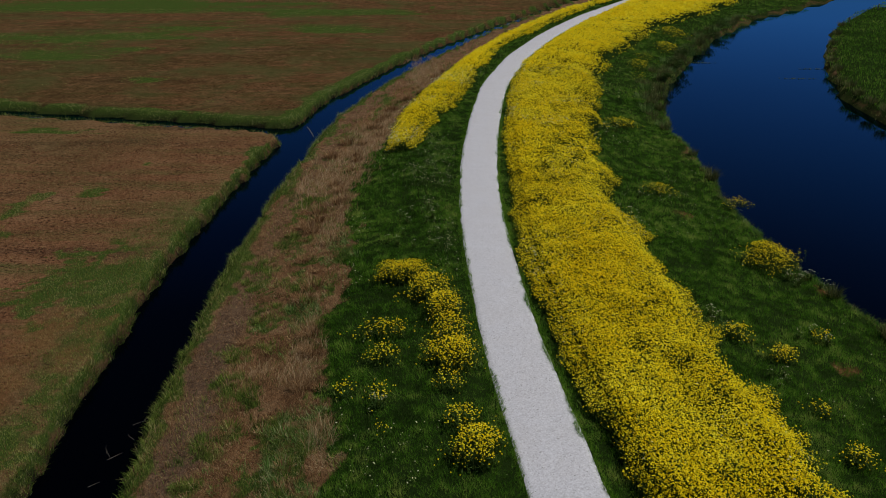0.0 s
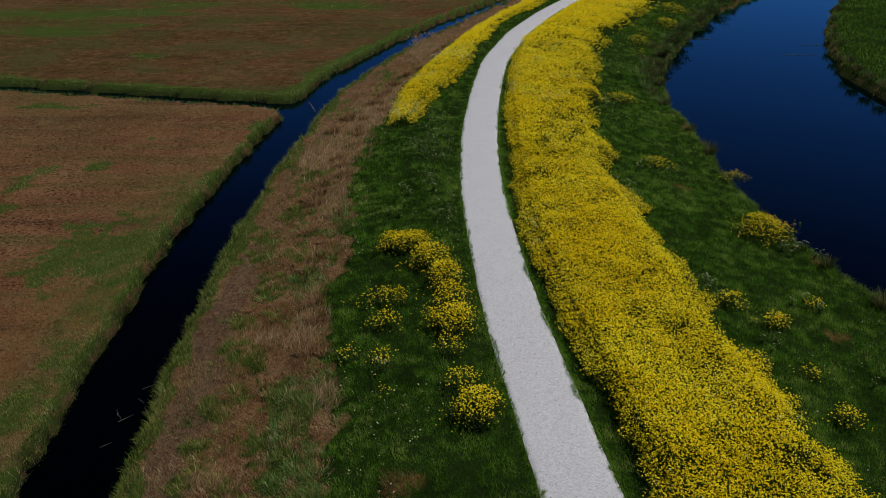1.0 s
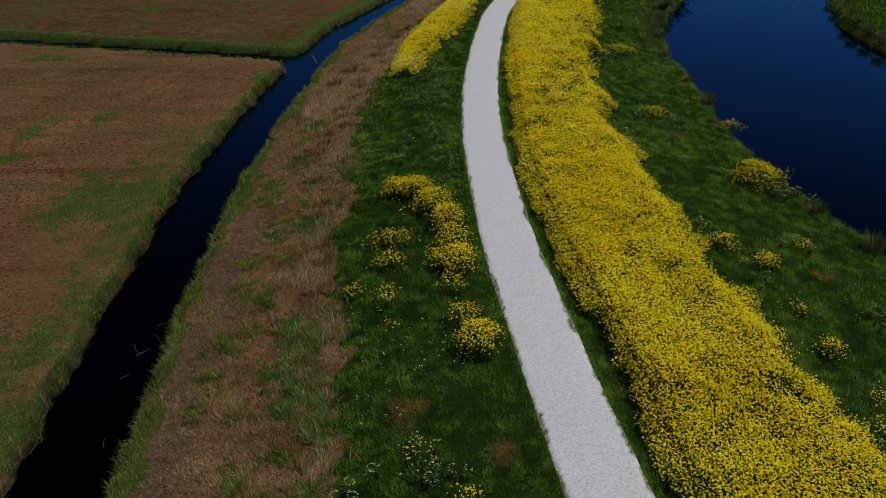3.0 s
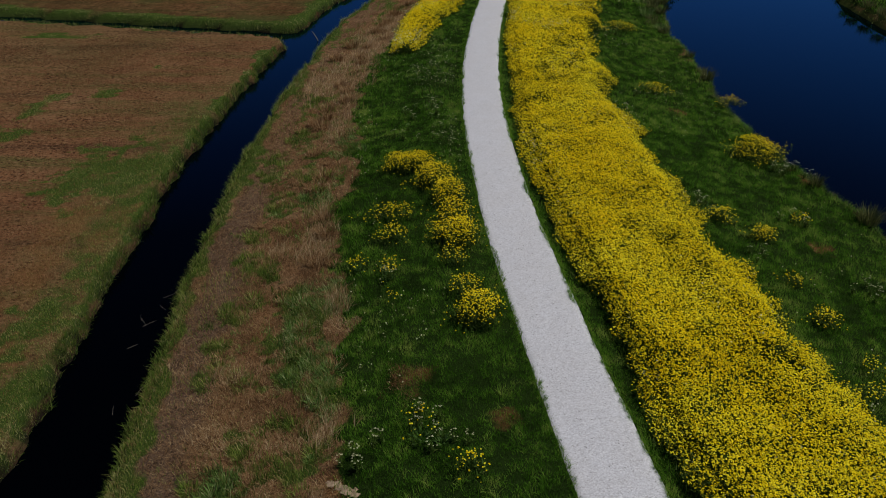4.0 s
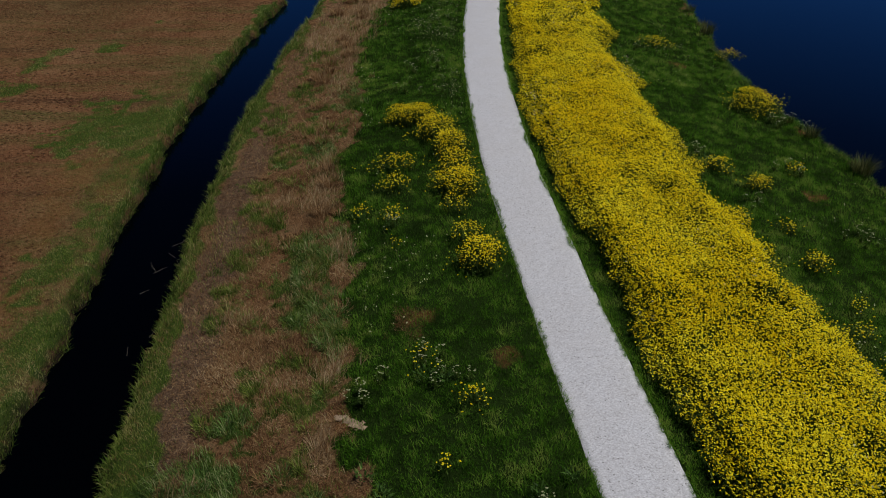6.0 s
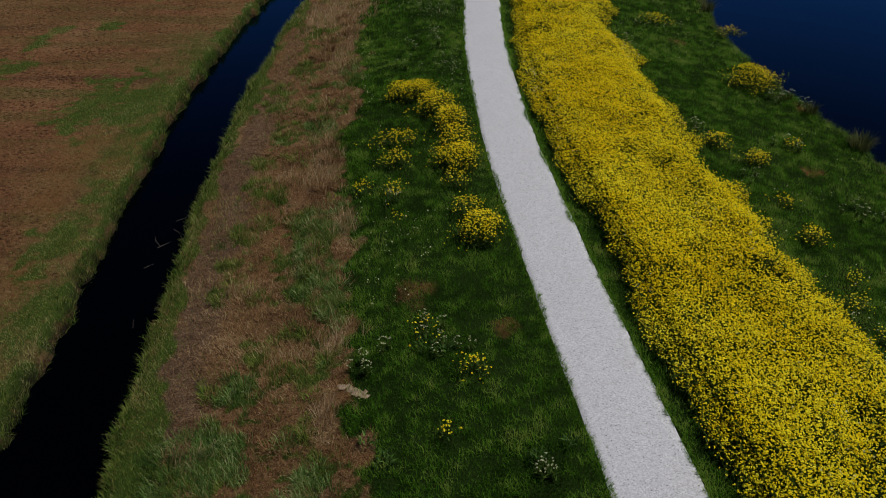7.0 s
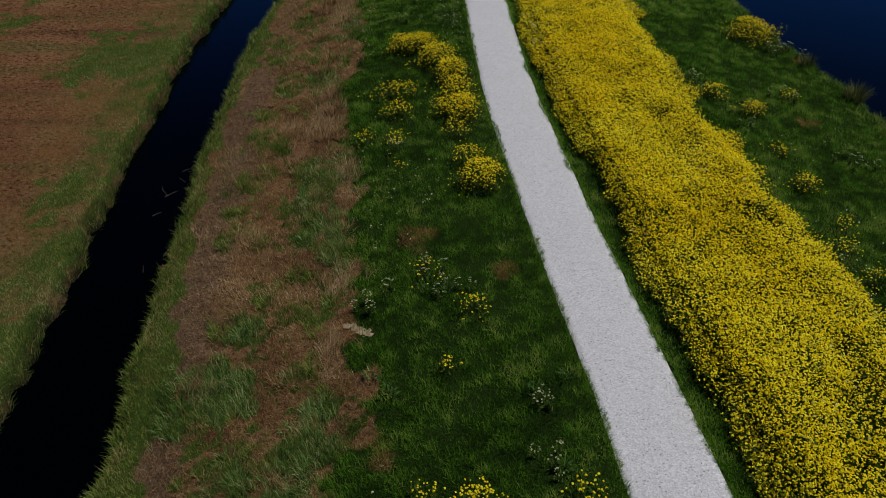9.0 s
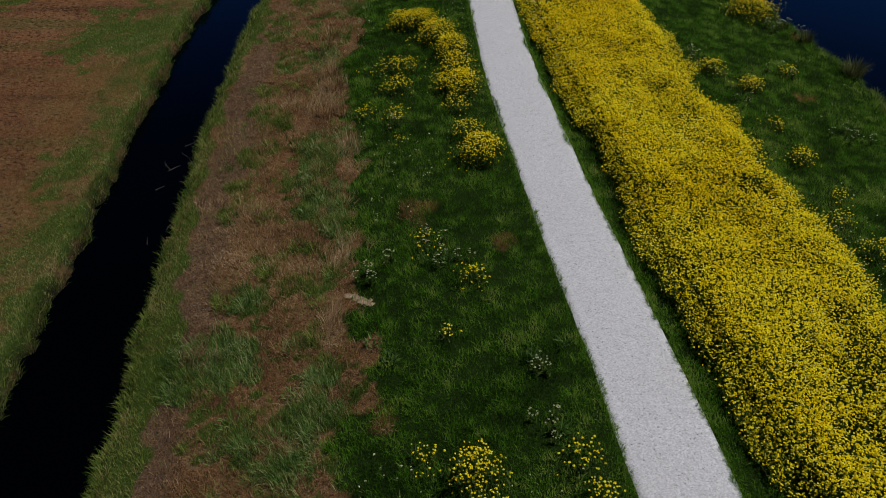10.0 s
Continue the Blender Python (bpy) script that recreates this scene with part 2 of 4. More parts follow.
RIVER_W = line([(18, 16.2), (23, 15.0), (25.8, 15.1), (27.6, 14.45), (31, 13.9), (35.5, 13.7), (39.7, 13.45), (44.7, 13.95), (49.5, 13.75), (52.6, 13.4), (66.3, 16.3), (77.7, 21.1), (88.4, 25.9), (93.3, 28.5), (106.7, 36.8), (118.6, 47.4)], 1.2)
RIVER_E = line([(10, 95), (30, 62), (40, 43), (48, 32.5), (55, 28.6), (62, 28.9), (73.7, 32), (83, 35.7), (95, 41.4), (107, 48.6), (119, 57.9)], 3)
BED_W = line([(5.3, 5.6), (7, 5.25), (10.4, 4.9), (12.4, 4.45), (16, 4.1), (18.7, 3.72), (23.2, 3.15), (27, 2.72), (31.3, 2.5), (38, 2.55), (42, 2.62), (51.7, 2.97), (58, 3.65), (61.8, 4.1), (69.5, 5.45), (74.7, 7.0), (81, 9.1), (90, 12.5), (107, 20.2)], 1)
BED_E = line([(5, 10.9), (10, 10.1), (13.9, 9.5), (15.6, 9.1), (18.5, 8.8), (20.4, 8.4), (27, 7.9), (33.6, 7.5), (36.6, 7.2), (39.4, 8.3), (42, 7.4), (45.6, 7.7), (50, 9.2), (57, 9.9), (63.5, 10.6), (71, 12.8), (82, 17.6), (92, 21.3), (96, 25), (112, 35)], 0.8)
DITCH_BED_W = line([(45.6, -3.6), (52.2, -3.5), (58.7, -2.3), (64.6, -0.9), (70.3, 0.4), (74.3, 1.4), (77.8, 2.5), (83, 4.3), (89, 6.8), (101, 11.9), (110, 17.2)], 1)
DITCH_BED_E = line([(45.6, -2.5), (49.3, -2.0), (53.5, -0.7), (59.2, 0.5), (67.2, 1.7), (73.3, 2.8), (79, 4.2), (83, 5.9), (86, 7.2), (98, 12.3), (112, 18.9)], 1)
STRAW_E = line([(5, -2.4), (8, -2.35), (10.4, -2.5), (13.6, -2.65), (17, -3.25), (20, -3.7), (25, -4.4), (30, -4.55), (36, -4.95), (44, -4.85), (49, -4.2), (58, -2.9), (67.5, -0.7), (76, 1.5), (100, 10.8)], 1.0)
WATER_LEVEL = -1.3
GREEN = ((-14.7, 29.0, 1.7, 2.8), (-13.1, 28.7, 1.3, 2.5), (-15.4, 27.1, 0.5, 0.7), (-20.7, 33.2, 0.8, 1.5), (-11.5, 14.2, 0.9, 1.2), (-11.9, 13.1, 0.7, 1.0), (-12.2, 18.0, 0.9, 1.6), (-12.4, 21.0, 0.5, 1.0),
         (-10.6, 10.8, 0.5, 1.3), (-20.8, 36.8, 0.5, 1.4), (-20.6, 38.8, 0.6, 0.6), (-18.2, 39.6, 0.8, 0.9), (-25.2, 51.0, 2.1, 0.8), (-24.9, 66.4, 1.9, 1.4))
FAR_GREEN = ((-37.7, 84.8, 11.4, 7.0), (-29.3, 95.2, 8.4, 5.0), (-36.0, 76.2, 6.0, 4.0), (-14.4, 94.0, 8.3, 4.5), (-44.0, 112.0, 24.0, 8.0), (-12.0, 108.0, 12.0, 5.0))
RUSTY = ((-14.0, 24.9, 0.9, 2.1), (-12.3, 24.9, 0.6, 2.2), (-11.2, 11.3, 0.6, 0.9), (-12.6, 16.2, 0.6, 1.2), (-13.5, 20.5, 0.6, 1.4))
BARE = ((-1.26, 14.7, 0.75), (1.08, 13.0, 0.35), (-2.5, 10.9, 0.3), (-1.6, 6.9, 0.3), (13.9, 28.4, 0.6), (12.2, 22.4, 0.4), (10.4, 36.0, 0.4))
# what grows on the ditch bank: (x, y, half width, half length) of each patch
COOL = ((-4.4, 18.4, 1.0, 1.6), (-3.8, 16.0, 0.7, 0.9), (-4.5, 15.3, 0.4, 0.5), (-3.4, 14.3, 0.4, 0.8), (-5.4, 11.2, 0.5, 0.4), (-5.4, 9.2, 1.0, 0.9), (-6.2, 8.8, 0.5, 1.0), (-3.2, 8.4, 0.5, 0.4),
        (-3.3, 7.3, 0.7, 0.9), (-4.4, 6.7, 0.6, 0.7), (-3.4, 6.0, 0.9, 0.6), (-4.7, 31.5, 0.6, 2.0), (-5.2, 26.3, 0.5, 1.0))
GRASSY = ((-6.7, 21.9, 0.6, 1.2), (-6.5, 18.8, 0.6, 0.7), (-6.8, 18.1, 0.5, 0.6), (-6.9, 16.6, 0.4, 0.5), (-6.7, 15.4, 0.3, 0.8), (-5.6, 15.0, 0.4, 0.4), (-7.2, 23.4, 0.7, 0.6), (-3.7, 12.0, 0.8, 0.9), (-6.0, 11.3, 0.4, 0.4),
          (-3.7, 9.8, 0.6, 0.6), (-6.8, 37.6, 1.1, 1.4), (-5.0, 58.9, 1.2, 3.0), (-7.3, 49.9, 1.2, 2.2), (-6.6, 26.0, 0.6, 1.0), (-5.9, 28.4, 0.8, 1.0), (-7.6, 29.5, 0.6, 1.6), (-7.0, 33.0, 0.6, 1.2), (-4.4, 13.3, 0.5, 0.5), (-5.1, 12.6, 0.5, 0.4))
PALE = ((-4.9, 22.6, 0.6, 2.2), (-6.1, 15.3, 0.5, 0.3), (-6.0, 22.4, 0.6, 0.4), (-3.6, 18.5, 0.3, 0.6), (-6.0, 9.2, 0.3, 0.3), (-3.1, 10.1, 0.3, 0.7), (-3.2, 12.8, 0.5, 0.5), (-7.0, 41.6, 1.0, 3.5), (-5.5, 46.2, 1.0, 6.0),
        (-2.4, 70.0, 1.3, 6.0), (-5.4, 34.0, 0.5, 2.0), (-4.2, 53.0, 0.8, 3.5), (-5.6, 38.2, 0.6, 2.2))
RED = ((-5.5, 18.4, 0.5, 0.9), (-5.9, 23.5, 0.4, 1.2), (-5.6, 17.1, 0.5, 0.8), (-2.9, 8.8, 0.5, 0.4), (-4.6, 12.1, 0.4, 0.7), (-4.9, 10.9, 0.4, 0.6), (-4.5, 8.8, 0.5, 0.6), (-5.4, 8.0, 0.4, 0.5), (-2.6, 7.5, 0.4, 0.5),
       (-7.1, 51.8, 1.3, 2.6), (-7.2, 35.6, 0.8, 1.2), (-4.0, 65.7, 2.0, 5.0), (-5.2, 30.0, 0.5, 1.5))


def cross_mid(x):
    """The y of the middle of the side ditch that runs off through the fields."""
    return 52.9 - 0.22 * (x + 13.0)


SHUFFLE = np.random.default_rng(11).permutation(8192)


def rand2(i, j, seed):
    return SHUFFLE[(SHUFFLE[(i + 37 * seed) & 8191] + j) & 8191] / 8192.0


def patches(x, y, size, seed=0):
    """Soft random patches between 0 and 1."""
    x, y = np.asarray(x, float) / size, np.asarray(y, float) / size
    i, j = np.floor(x).astype(np.int32), np.floor(y).astype(np.int32)
    f, g = x - i, y - j
    f, g = f * f * (3 - 2 * f), g * g * (3 - 2 * g)
    a, b = rand2(i, j, seed), rand2(i + 1, j, seed)
    c, d = rand2(i, j + 1, seed), rand2(i + 1, j + 1, seed)
    return (a * (1 - f) + b * f) * (1 - g) + (c * (1 - f) + d * f) * g


def layered(x, y, size, seed=0):
    return 0.55 * patches(x, y, size, seed) + 0.3 * patches(x, y, size / 2.3, seed + 1) + 0.15 * patches(x, y, size / 5.1, seed + 2)


def step(v, a, b):
    s = np.clip((v - a) / (b - a), 0, 1)
    return s * s * (3 - 2 * s)


def shore(x, y):
    """Metres from the water's edge: plus on land, minus in water."""
    ragged = 0.35 * (layered(x, y, 1.6, 5) - 0.5) + 0.34 * (patches(x, y, 0.42, 9) - 0.5)
    ditch = np.maximum(DITCH_W(y) - x, x - DITCH_E(y))
    side = np.where(x < DITCH_W(y) + 1, np.abs(y - cross_mid(x)) - 1.25, 9.0)
    river = np.maximum(RIVER_W(y) - x, x - RIVER_E(y)) + 0.9 * (layered(x, y, 3.4, 7) - 0.5)
    blend = np.clip(0.5 + 0.5 * (side - ditch) / 1.8, 0, 1)
    ditch = side * (1 - blend) + ditch * blend - 1.8 * blend * (1 - blend)
    return np.minimum(ditch, river) + ragged


def land(x, y):
    """The height of dry land."""
    mid, east, west = PATH_MID(y), RIVER_W(y), DITCH_E(y)
    s = (x - west) / (mid - 1.6 - west)
    z = -0.78 + 0.78 * step(s, 0.15, 1.0)
    s = (x - mid - 1.6) / (east - mid - 1.6)
    z = np.where(x > mid, -0.05 * step(x, mid + 1, mid + 1.6) - 0.7 * step(s, 0.25, 1.0), z)
    z = np.where(x < DITCH_W(y), -0.78, z)
    z = np.where(x > (east + RIVER_E(y)) / 2, -0.55, z)
    rough = 0.1 * (layered(x, y, 2.2, 3) - 0.5) + 0.07 * (patches(x, y, 0.45, 4) - 0.5)
    return z + rough * step(np.abs(x - mid), 1.0, 1.5)


def height(x, y):
    edge = shore(x, y)
    z = land(x, y)
    wet = WATER_LEVEL - 0.1 - 0.5 * step(-edge, 0.0, 1.0)
    return wet + (z - wet) * step(edge, -0.12, 0.28)


def spots(x, y, where, fray=0.9):
    """Frayed patches: 1 inside any of them, 0 well outside all."""
    rag = fray * (layered(x, y, 0.9, 16) - 0.5) + 0.6 * fray * (patches(x, y, 0.25, 19) - 0.5)
    out = np.zeros(np.shape(x))
    for cx, cy, rx, ry in where:
        near = (np.abs(x - cx) < 2 * rx) & (np.abs(y - cy) < 2 * ry)
        if near.any():
            d = np.hypot((x[near] - cx) / rx, (y[near] - cy) / ry) + rag[near]
            out[near] = np.maximum(out[near], 1 - step(d, 0.6, 1.3))
    return out


def bare_strip(x, y):
    """The worn brown strip that follows the ditch behind its green fringe."""
    d = x - DITCH_E(y) + 1.1 * (layered(x, y, 1.4, 82) - 0.5)
    return step(d, 0.5, 0.8) * (1 - step(d, 1.6, 2.2)) * (1 - 0.6 * step(y, 24, 32))


def field_edge(x, y):
    """The olive margin of the mown field along the ditch."""
    d = DITCH_W(y) - x + 3.0 * (layered(x, y, 2.0, 84) - 0.5)
    return np.where(x < DITCH_W(y), (1 - step(d, 0.6, 4.2)) * (1 - step(y, 36, 48)), 0.0)


def zones(x, y):
    """Weights of lush meadow, straw, and green grass among the brown."""
    edge, mid = shore(x, y), PATH_MID(y)
    dike = (x > DITCH_E(y)) & (x < RIVER_W(y))
    bank = dike & (x < STRAW_E(y) + 0.5)
    wander = 2.2 * (layered(x, y, 2.1, 15) - 0.5) + 0.8 * (patches(x, y, 0.4, 18) - 0.5)
    lush = np.where(dike, step(x - STRAW_E(y) + 0.85 * wander, -0.45, 0.35), 0.0)
    lush = np.where((x > mid) & dike, 1 - 0.35 * step(x + wander, RIVER_W(y) - 1.0, RIVER_W(y) - 0.1), lush)
    lush = np.where((x > BED_E(y)) & dike, lush * (0.75 + 0.25 * step(layered(x, y, 2.2, 55), 0.34, 0.5)), lush)
    for bx, by, size in BARE:
        lush = lush * (0.52 + 0.48 * step(np.hypot(x - bx, (y - by) * 0.8) + 0.9 * wander * size, size * 0.3, size * 1.7))
    lush = np.where(x > RIVER_E(y), step(x - RIVER_E(y) + wander, -0.6, 0.9), lush)
    straw = np.where(dike | (x > RIVER_E(y)), 1.0, 0.0)
    field = x < DITCH_W(y)
    margin = 0.9 * (1 - step(edge + np.minimum(wander, 0.3), 0.1, 0.42))
    green = np.where(field, np.maximum(margin, 0.47 * (1 - step(edge + 2 * wander, 0.6, 4.0)) * (1 - step(y, 34, 46))), 0.0)
    green = np.maximum(green, np.where(x > mid, 1 - step(edge, 0.15, 0.6), 0.0))
    green = np.maximum(green, np.where(field & (y > cross_mid(x)), 0.95 * (1 - step(edge + np.minimum(0.7 * wander, 0.3), 0.5, 1.5)), 0.0))
    green = np.maximum(green, np.where(field, 0.7 * spots(x, y, GREEN, 2.2), 0.0))
    green = np.maximum(green, np.where(field, 0.7 * step(layered(x, y, 1.7, 21), 0.74, 0.9), 0.0))
    ragged = 2.2 * (layered(x * 0.4, y, 4.0, 25) - 0.5)
    for gx, gy, rx, ry in FAR_GREEN:
        green = np.maximum(green, np.where(field, 0.7 * (1 - step(np.hypot((x - gx) / rx, (y - gy) / ry) + ragged, 0.4, 1.5)), 0.0))
    green = np.maximum(green, np.where(bank, 0.95 * (1 - step(edge + np.minimum(0.5 * wander, 0.25) - 0.3 * (1 - step(y, 12, 18)), 0.35, 0.9)), 0.0))
    tufts = np.maximum(0.75 * spots(x, y, GRASSY, 2.2), 0.9 * spots(x, y, COOL, 2.0)) * (0.45 + 0.55 * step(0.6 * layered(x, y, 0.5, 35) + 0.4 * patches(x, y, 0.16, 36), 0.35, 0.6))
    loose = 0.7 * step(0.35 * layered(x, y, 1.5, 31) + 0.3 * patches(x, y, 0.5, 33) + 0.35 * patches(x, y, 0.18, 34), 0.5, 0.66) * (1 - 0.75 * bare_strip(x, y)) * (1 + 0.45 * (1 - step(y, 9, 15)))
    green = np.maximum(green, np.where(bank, np.maximum(0.9 * tufts, loose), 0.0))
    return lush, straw, green


# ---- meshes ----


def mesh_of(name, verts, faces, mats, tone=None, smooth=False):
    """A mesh from arrays: faces all with three or all with four corners."""
    me = bpy.data.meshes.new(name)
    verts, faces = np.asarray(verts, np.float32), np.asarray(faces, np.int32)
    n = faces.shape[1]
    me.vertices.add(len(verts))
    me.vertices.foreach_set("co", verts.ravel())
    me.loops.add(faces.size)
    me.loops.foreach_set("vertex_index", faces.ravel())
    me.polygons.add(len(faces))
    me.polygons.foreach_set("loop_start", np.arange(0, faces.size, n, dtype=np.int32))
    me.polygons.foreach_set("loop_total", np.full(len(faces), n, np.int32))
    if smooth:
        me.polygons.foreach_set("use_smooth", np.ones(len(faces), bool))
    if tone is not None:
        a = me.attributes.new("tone", "FLOAT", "POINT")
        a.data.foreach_set("value", np.asarray(tone, np.float32))
    me.update(calc_edges=True)
    for m in mats if isinstance(mats, (list, tuple)) else [mats]:
        me.materials.append(m)
    return me


def part(name, me, parent, label=""):
    ob = new(name, me)
    ob.parent = parent
    return tagged(ob, label)


def stretch(fine_from, fine_to, fine, grow, end):
    """Steps along one axis: even inside, ever wider out to the horizon."""
    inner = list(np.arange(fine_from, fine_to, fine))
    out, x, d = [], fine_to, fine
    while x < end:
        out.append(x)
        d *= grow
        x += d
    low, x, d = [], fine_from, fine
    while x > -end:
        d *= grow
        x -= d
        low.append(x)
    return np.array(low[::-1] + inner + out + [end])


def make_ground():
    xs = stretch(-13.0, 16.0, 0.2, 1.06, 2500)
    ys = stretch(3.0, 46.0, 0.22, 1.05, 2500)
    X, Y = np.meshgrid(xs, ys)
    far = np.hypot(X, Y - 40)
    Z = np.where(far < 350, height(X, Y), -0.78)
    nx, ny = len(xs), len(ys)
    i = (np.arange(ny - 1)[:, None] * nx + np.arange(nx - 1)).ravel()
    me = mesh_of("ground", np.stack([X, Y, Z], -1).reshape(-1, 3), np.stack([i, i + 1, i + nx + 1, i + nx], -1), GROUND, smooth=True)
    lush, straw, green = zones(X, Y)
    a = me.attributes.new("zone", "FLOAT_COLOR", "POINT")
    # alpha: the rim of wet soil and painted bank shade above the water
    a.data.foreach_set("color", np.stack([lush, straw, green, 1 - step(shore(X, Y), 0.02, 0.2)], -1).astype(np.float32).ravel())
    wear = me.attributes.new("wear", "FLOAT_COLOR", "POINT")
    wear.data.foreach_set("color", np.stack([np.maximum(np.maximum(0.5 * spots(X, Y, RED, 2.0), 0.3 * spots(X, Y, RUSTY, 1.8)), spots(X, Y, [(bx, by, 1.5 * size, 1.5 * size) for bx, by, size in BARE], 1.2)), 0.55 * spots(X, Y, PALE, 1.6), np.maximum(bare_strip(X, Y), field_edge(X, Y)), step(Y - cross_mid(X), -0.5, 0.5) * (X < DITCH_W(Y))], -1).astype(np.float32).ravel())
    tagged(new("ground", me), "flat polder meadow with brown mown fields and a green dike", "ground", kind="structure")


make_ground()


def ribbon(ys, left, right, z):
    """A sheet between two lines, several strips wide."""
    across = np.linspace(0, 1, 9)
    X = left(ys)[:, None] * (1 - across) + right(ys)[:, None] * across
    Y = np.repeat(ys[:, None], len(across), 1)
    n = len(across)
    i = (np.arange(len(ys) - 1)[:, None] * n + np.arange(n - 1)).ravel()
    return np.stack([X, Y, np.full_like(X, z)], -1).reshape(-1, 3), np.stack([i, i + 1, i + n + 1, i + n], -1)


def make_water():
    ys = np.concatenate([np.arange(-60, 130, 1.0), np.arange(130, 330, 8.0)])
    v, f = ribbon(ys, lambda y: DITCH_W(y) - 0.9, lambda y: DITCH_E(y) + 0.9, WATER_LEVEL)
    tagged(new("water_1", mesh_of("ditch_water", v, f, WATER)), "still dark water of a narrow drainage ditch", "water", kind="structure")
    v, f = ribbon(ys, lambda y: RIVER_W(y) - 0.9, lambda y: RIVER_E(y) + 0.9, WATER_LEVEL)
    tagged(new("water_2", mesh_of("river_water", v, f, WATER)), "still deep blue river water mirroring the clear sky", "water", kind="structure")
    xs = np.arange(-140, -9, 1.0)
    v, f = ribbon(xs, lambda x: cross_mid(x) - 2.4, lambda x: cross_mid(x) + 2.4, WATER_LEVEL - 0.004)
    v = v[:, [1, 0, 2]]
    tagged(new("water_3", mesh_of("side_ditch_water", v, f[:, ::-1], WATER)), "still dark water of a side ditch between fields", "water", kind="structure")


make_water()


def make_path():
    ys = np.concatenate([np.arange(-30, 60, 0.12), np.arange(60, 130, 0.4), np.arange(130, 300, 4.0)])
    mid = PATH_MID(ys)
    slope = np.gradient(mid, ys)
    nx, ny = 1 / np.hypot(1, slope), -slope / np.hypot(1, slope)
    across = np.array([-1.0, -0.97, -0.8, -0.5, -0.2, 0.2, 0.5, 0.8, 0.97, 1.0])
    wob = [0.09 * (layered(ys * 0 + s, ys, 1.3, 40 + s) - 0.5) for s in (0, 3)]
    half = np.where(across[None] < 0, PATH_HALF + wob[0][:, None], PATH_HALF + wob[1][:, None])
    X, Y = mid[:, None] + nx[:, None] * across * half, ys[:, None] + ny[:, None] * across * half
    Z = 0.02 * (1 - across[None] ** 2) + 0.012 + 0 * X + 0.01 * (patches(X, Y, 0.35, 61) - 0.5)
    Z[:, [0, -1]] = -0.02
    n = len(across)
    i = (np.arange(len(ys) - 1)[:, None] * n + np.arange(n - 1)).ravel()
    me = mesh_of("path", np.stack([X, Y, Z], -1).reshape(-1, 3), np.stack([i, i + 1, i + n + 1, i + n], -1), SHELLS, smooth=True)
    tagged(new("path", me), "pale winding footpath of crushed shells along the dike", "path", kind="structure")


make_path()

# ---- plants ----
rng = np.random.default_rng(7)


def blades(x, y, z, length, width, lean, tone, aim=None, bent=True):
    """Blades that rise from points: a foot of two corners, a knee of two and a tip. Lean: how far the tip hangs over, of its length."""
    n = len(x)
    a = rng.uniform(0, 2 * np.pi, n) if aim is None else aim
    side = a + np.pi / 2 + rng.normal(0, 0.5, n)
    sx, sy = np.cos(side) * width / 2, np.sin(side) * width / 2
    tx, ty = np.cos(a) * lean * length, np.sin(a) * lean * length
    rise = length * np.sqrt(np.clip(1 - lean**2, 0.05, 1))
    foot = np.stack([x, y, z], -1)
    s = np.stack([sx, sy, 0 * sx], -1)
    tip = foot + np.stack([tx, ty, rise], -1)
    if not bent:
        v = np.stack([foot - s, foot + s, tip], 1).reshape(-1, 3)
        f = np.arange(3 * n).reshape(-1, 3)
        return v, f, np.repeat(tone, 3)
    knee = foot + np.stack([tx * 0.35, ty * 0.35, rise * 0.62], -1)
    v = np.stack([foot - s, foot + s, knee + s * 0.8, knee - s * 0.8, tip], 1).reshape(-1, 3)
    k = np.arange(n)[:, None] * 5
    f = np.concatenate([k + [0, 1, 2], k + [0, 2, 3], k + [3, 2, 4]], 1).reshape(-1, 3)
    return v, f, np.repeat(tone, 5)


def joined(pieces):
    verts, faces, tones, at = [], [], [], 0
    for v, f, t in pieces:
        verts.append(v), faces.append(f + at), tones.append(t)
        at += len(v)
    return np.concatenate(verts), np.concatenate(faces), np.concatenate(tones)


def scatter(x0, x1, y0, y1, per_metre, keep):
    """Random points of a rectangle, kept with the chance that keep gives."""
    n = int((x1 - x0) * (y1 - y0) * per_metre)
    x, y = rng.uniform(x0, x1, n), rng.uniform(y0, y1, n)
    seen = overlooked(x, y)
    x, y = x[seen], y[seen]
    ok = rng.random(len(x)) < keep(x, y)
    return x[ok], y[ok]


def off_path(x, y):
    """0 on the shells, 1 away from them."""
    slope = (PATH_MID(y + 0.5) - PATH_MID(y - 0.5))
    d = np.abs(x - PATH_MID(y)) / np.sqrt(1 + slope**2)
    return step(d + 0.12 * (patches(x, y, 0.3, 63) - 0.5) + 0.1 * (patches(x, y, 1.1, 64) - 0.5), PATH_HALF - 0.1, PATH_HALF + 0.06)


def overlooked(x, y):
    """The stretch of land that the flight looks over, with a margin."""
    return np.abs(x) < np.maximum(0.56 * (0.9 * y + 12) + 2, 13)


def grass_object(name, label, pieces, mat, category="grass"):
    v, f, t = joined(pieces)
    tagged(new(name, mesh_of(name, v, f, mat, t)), label, category, kind="stuff")


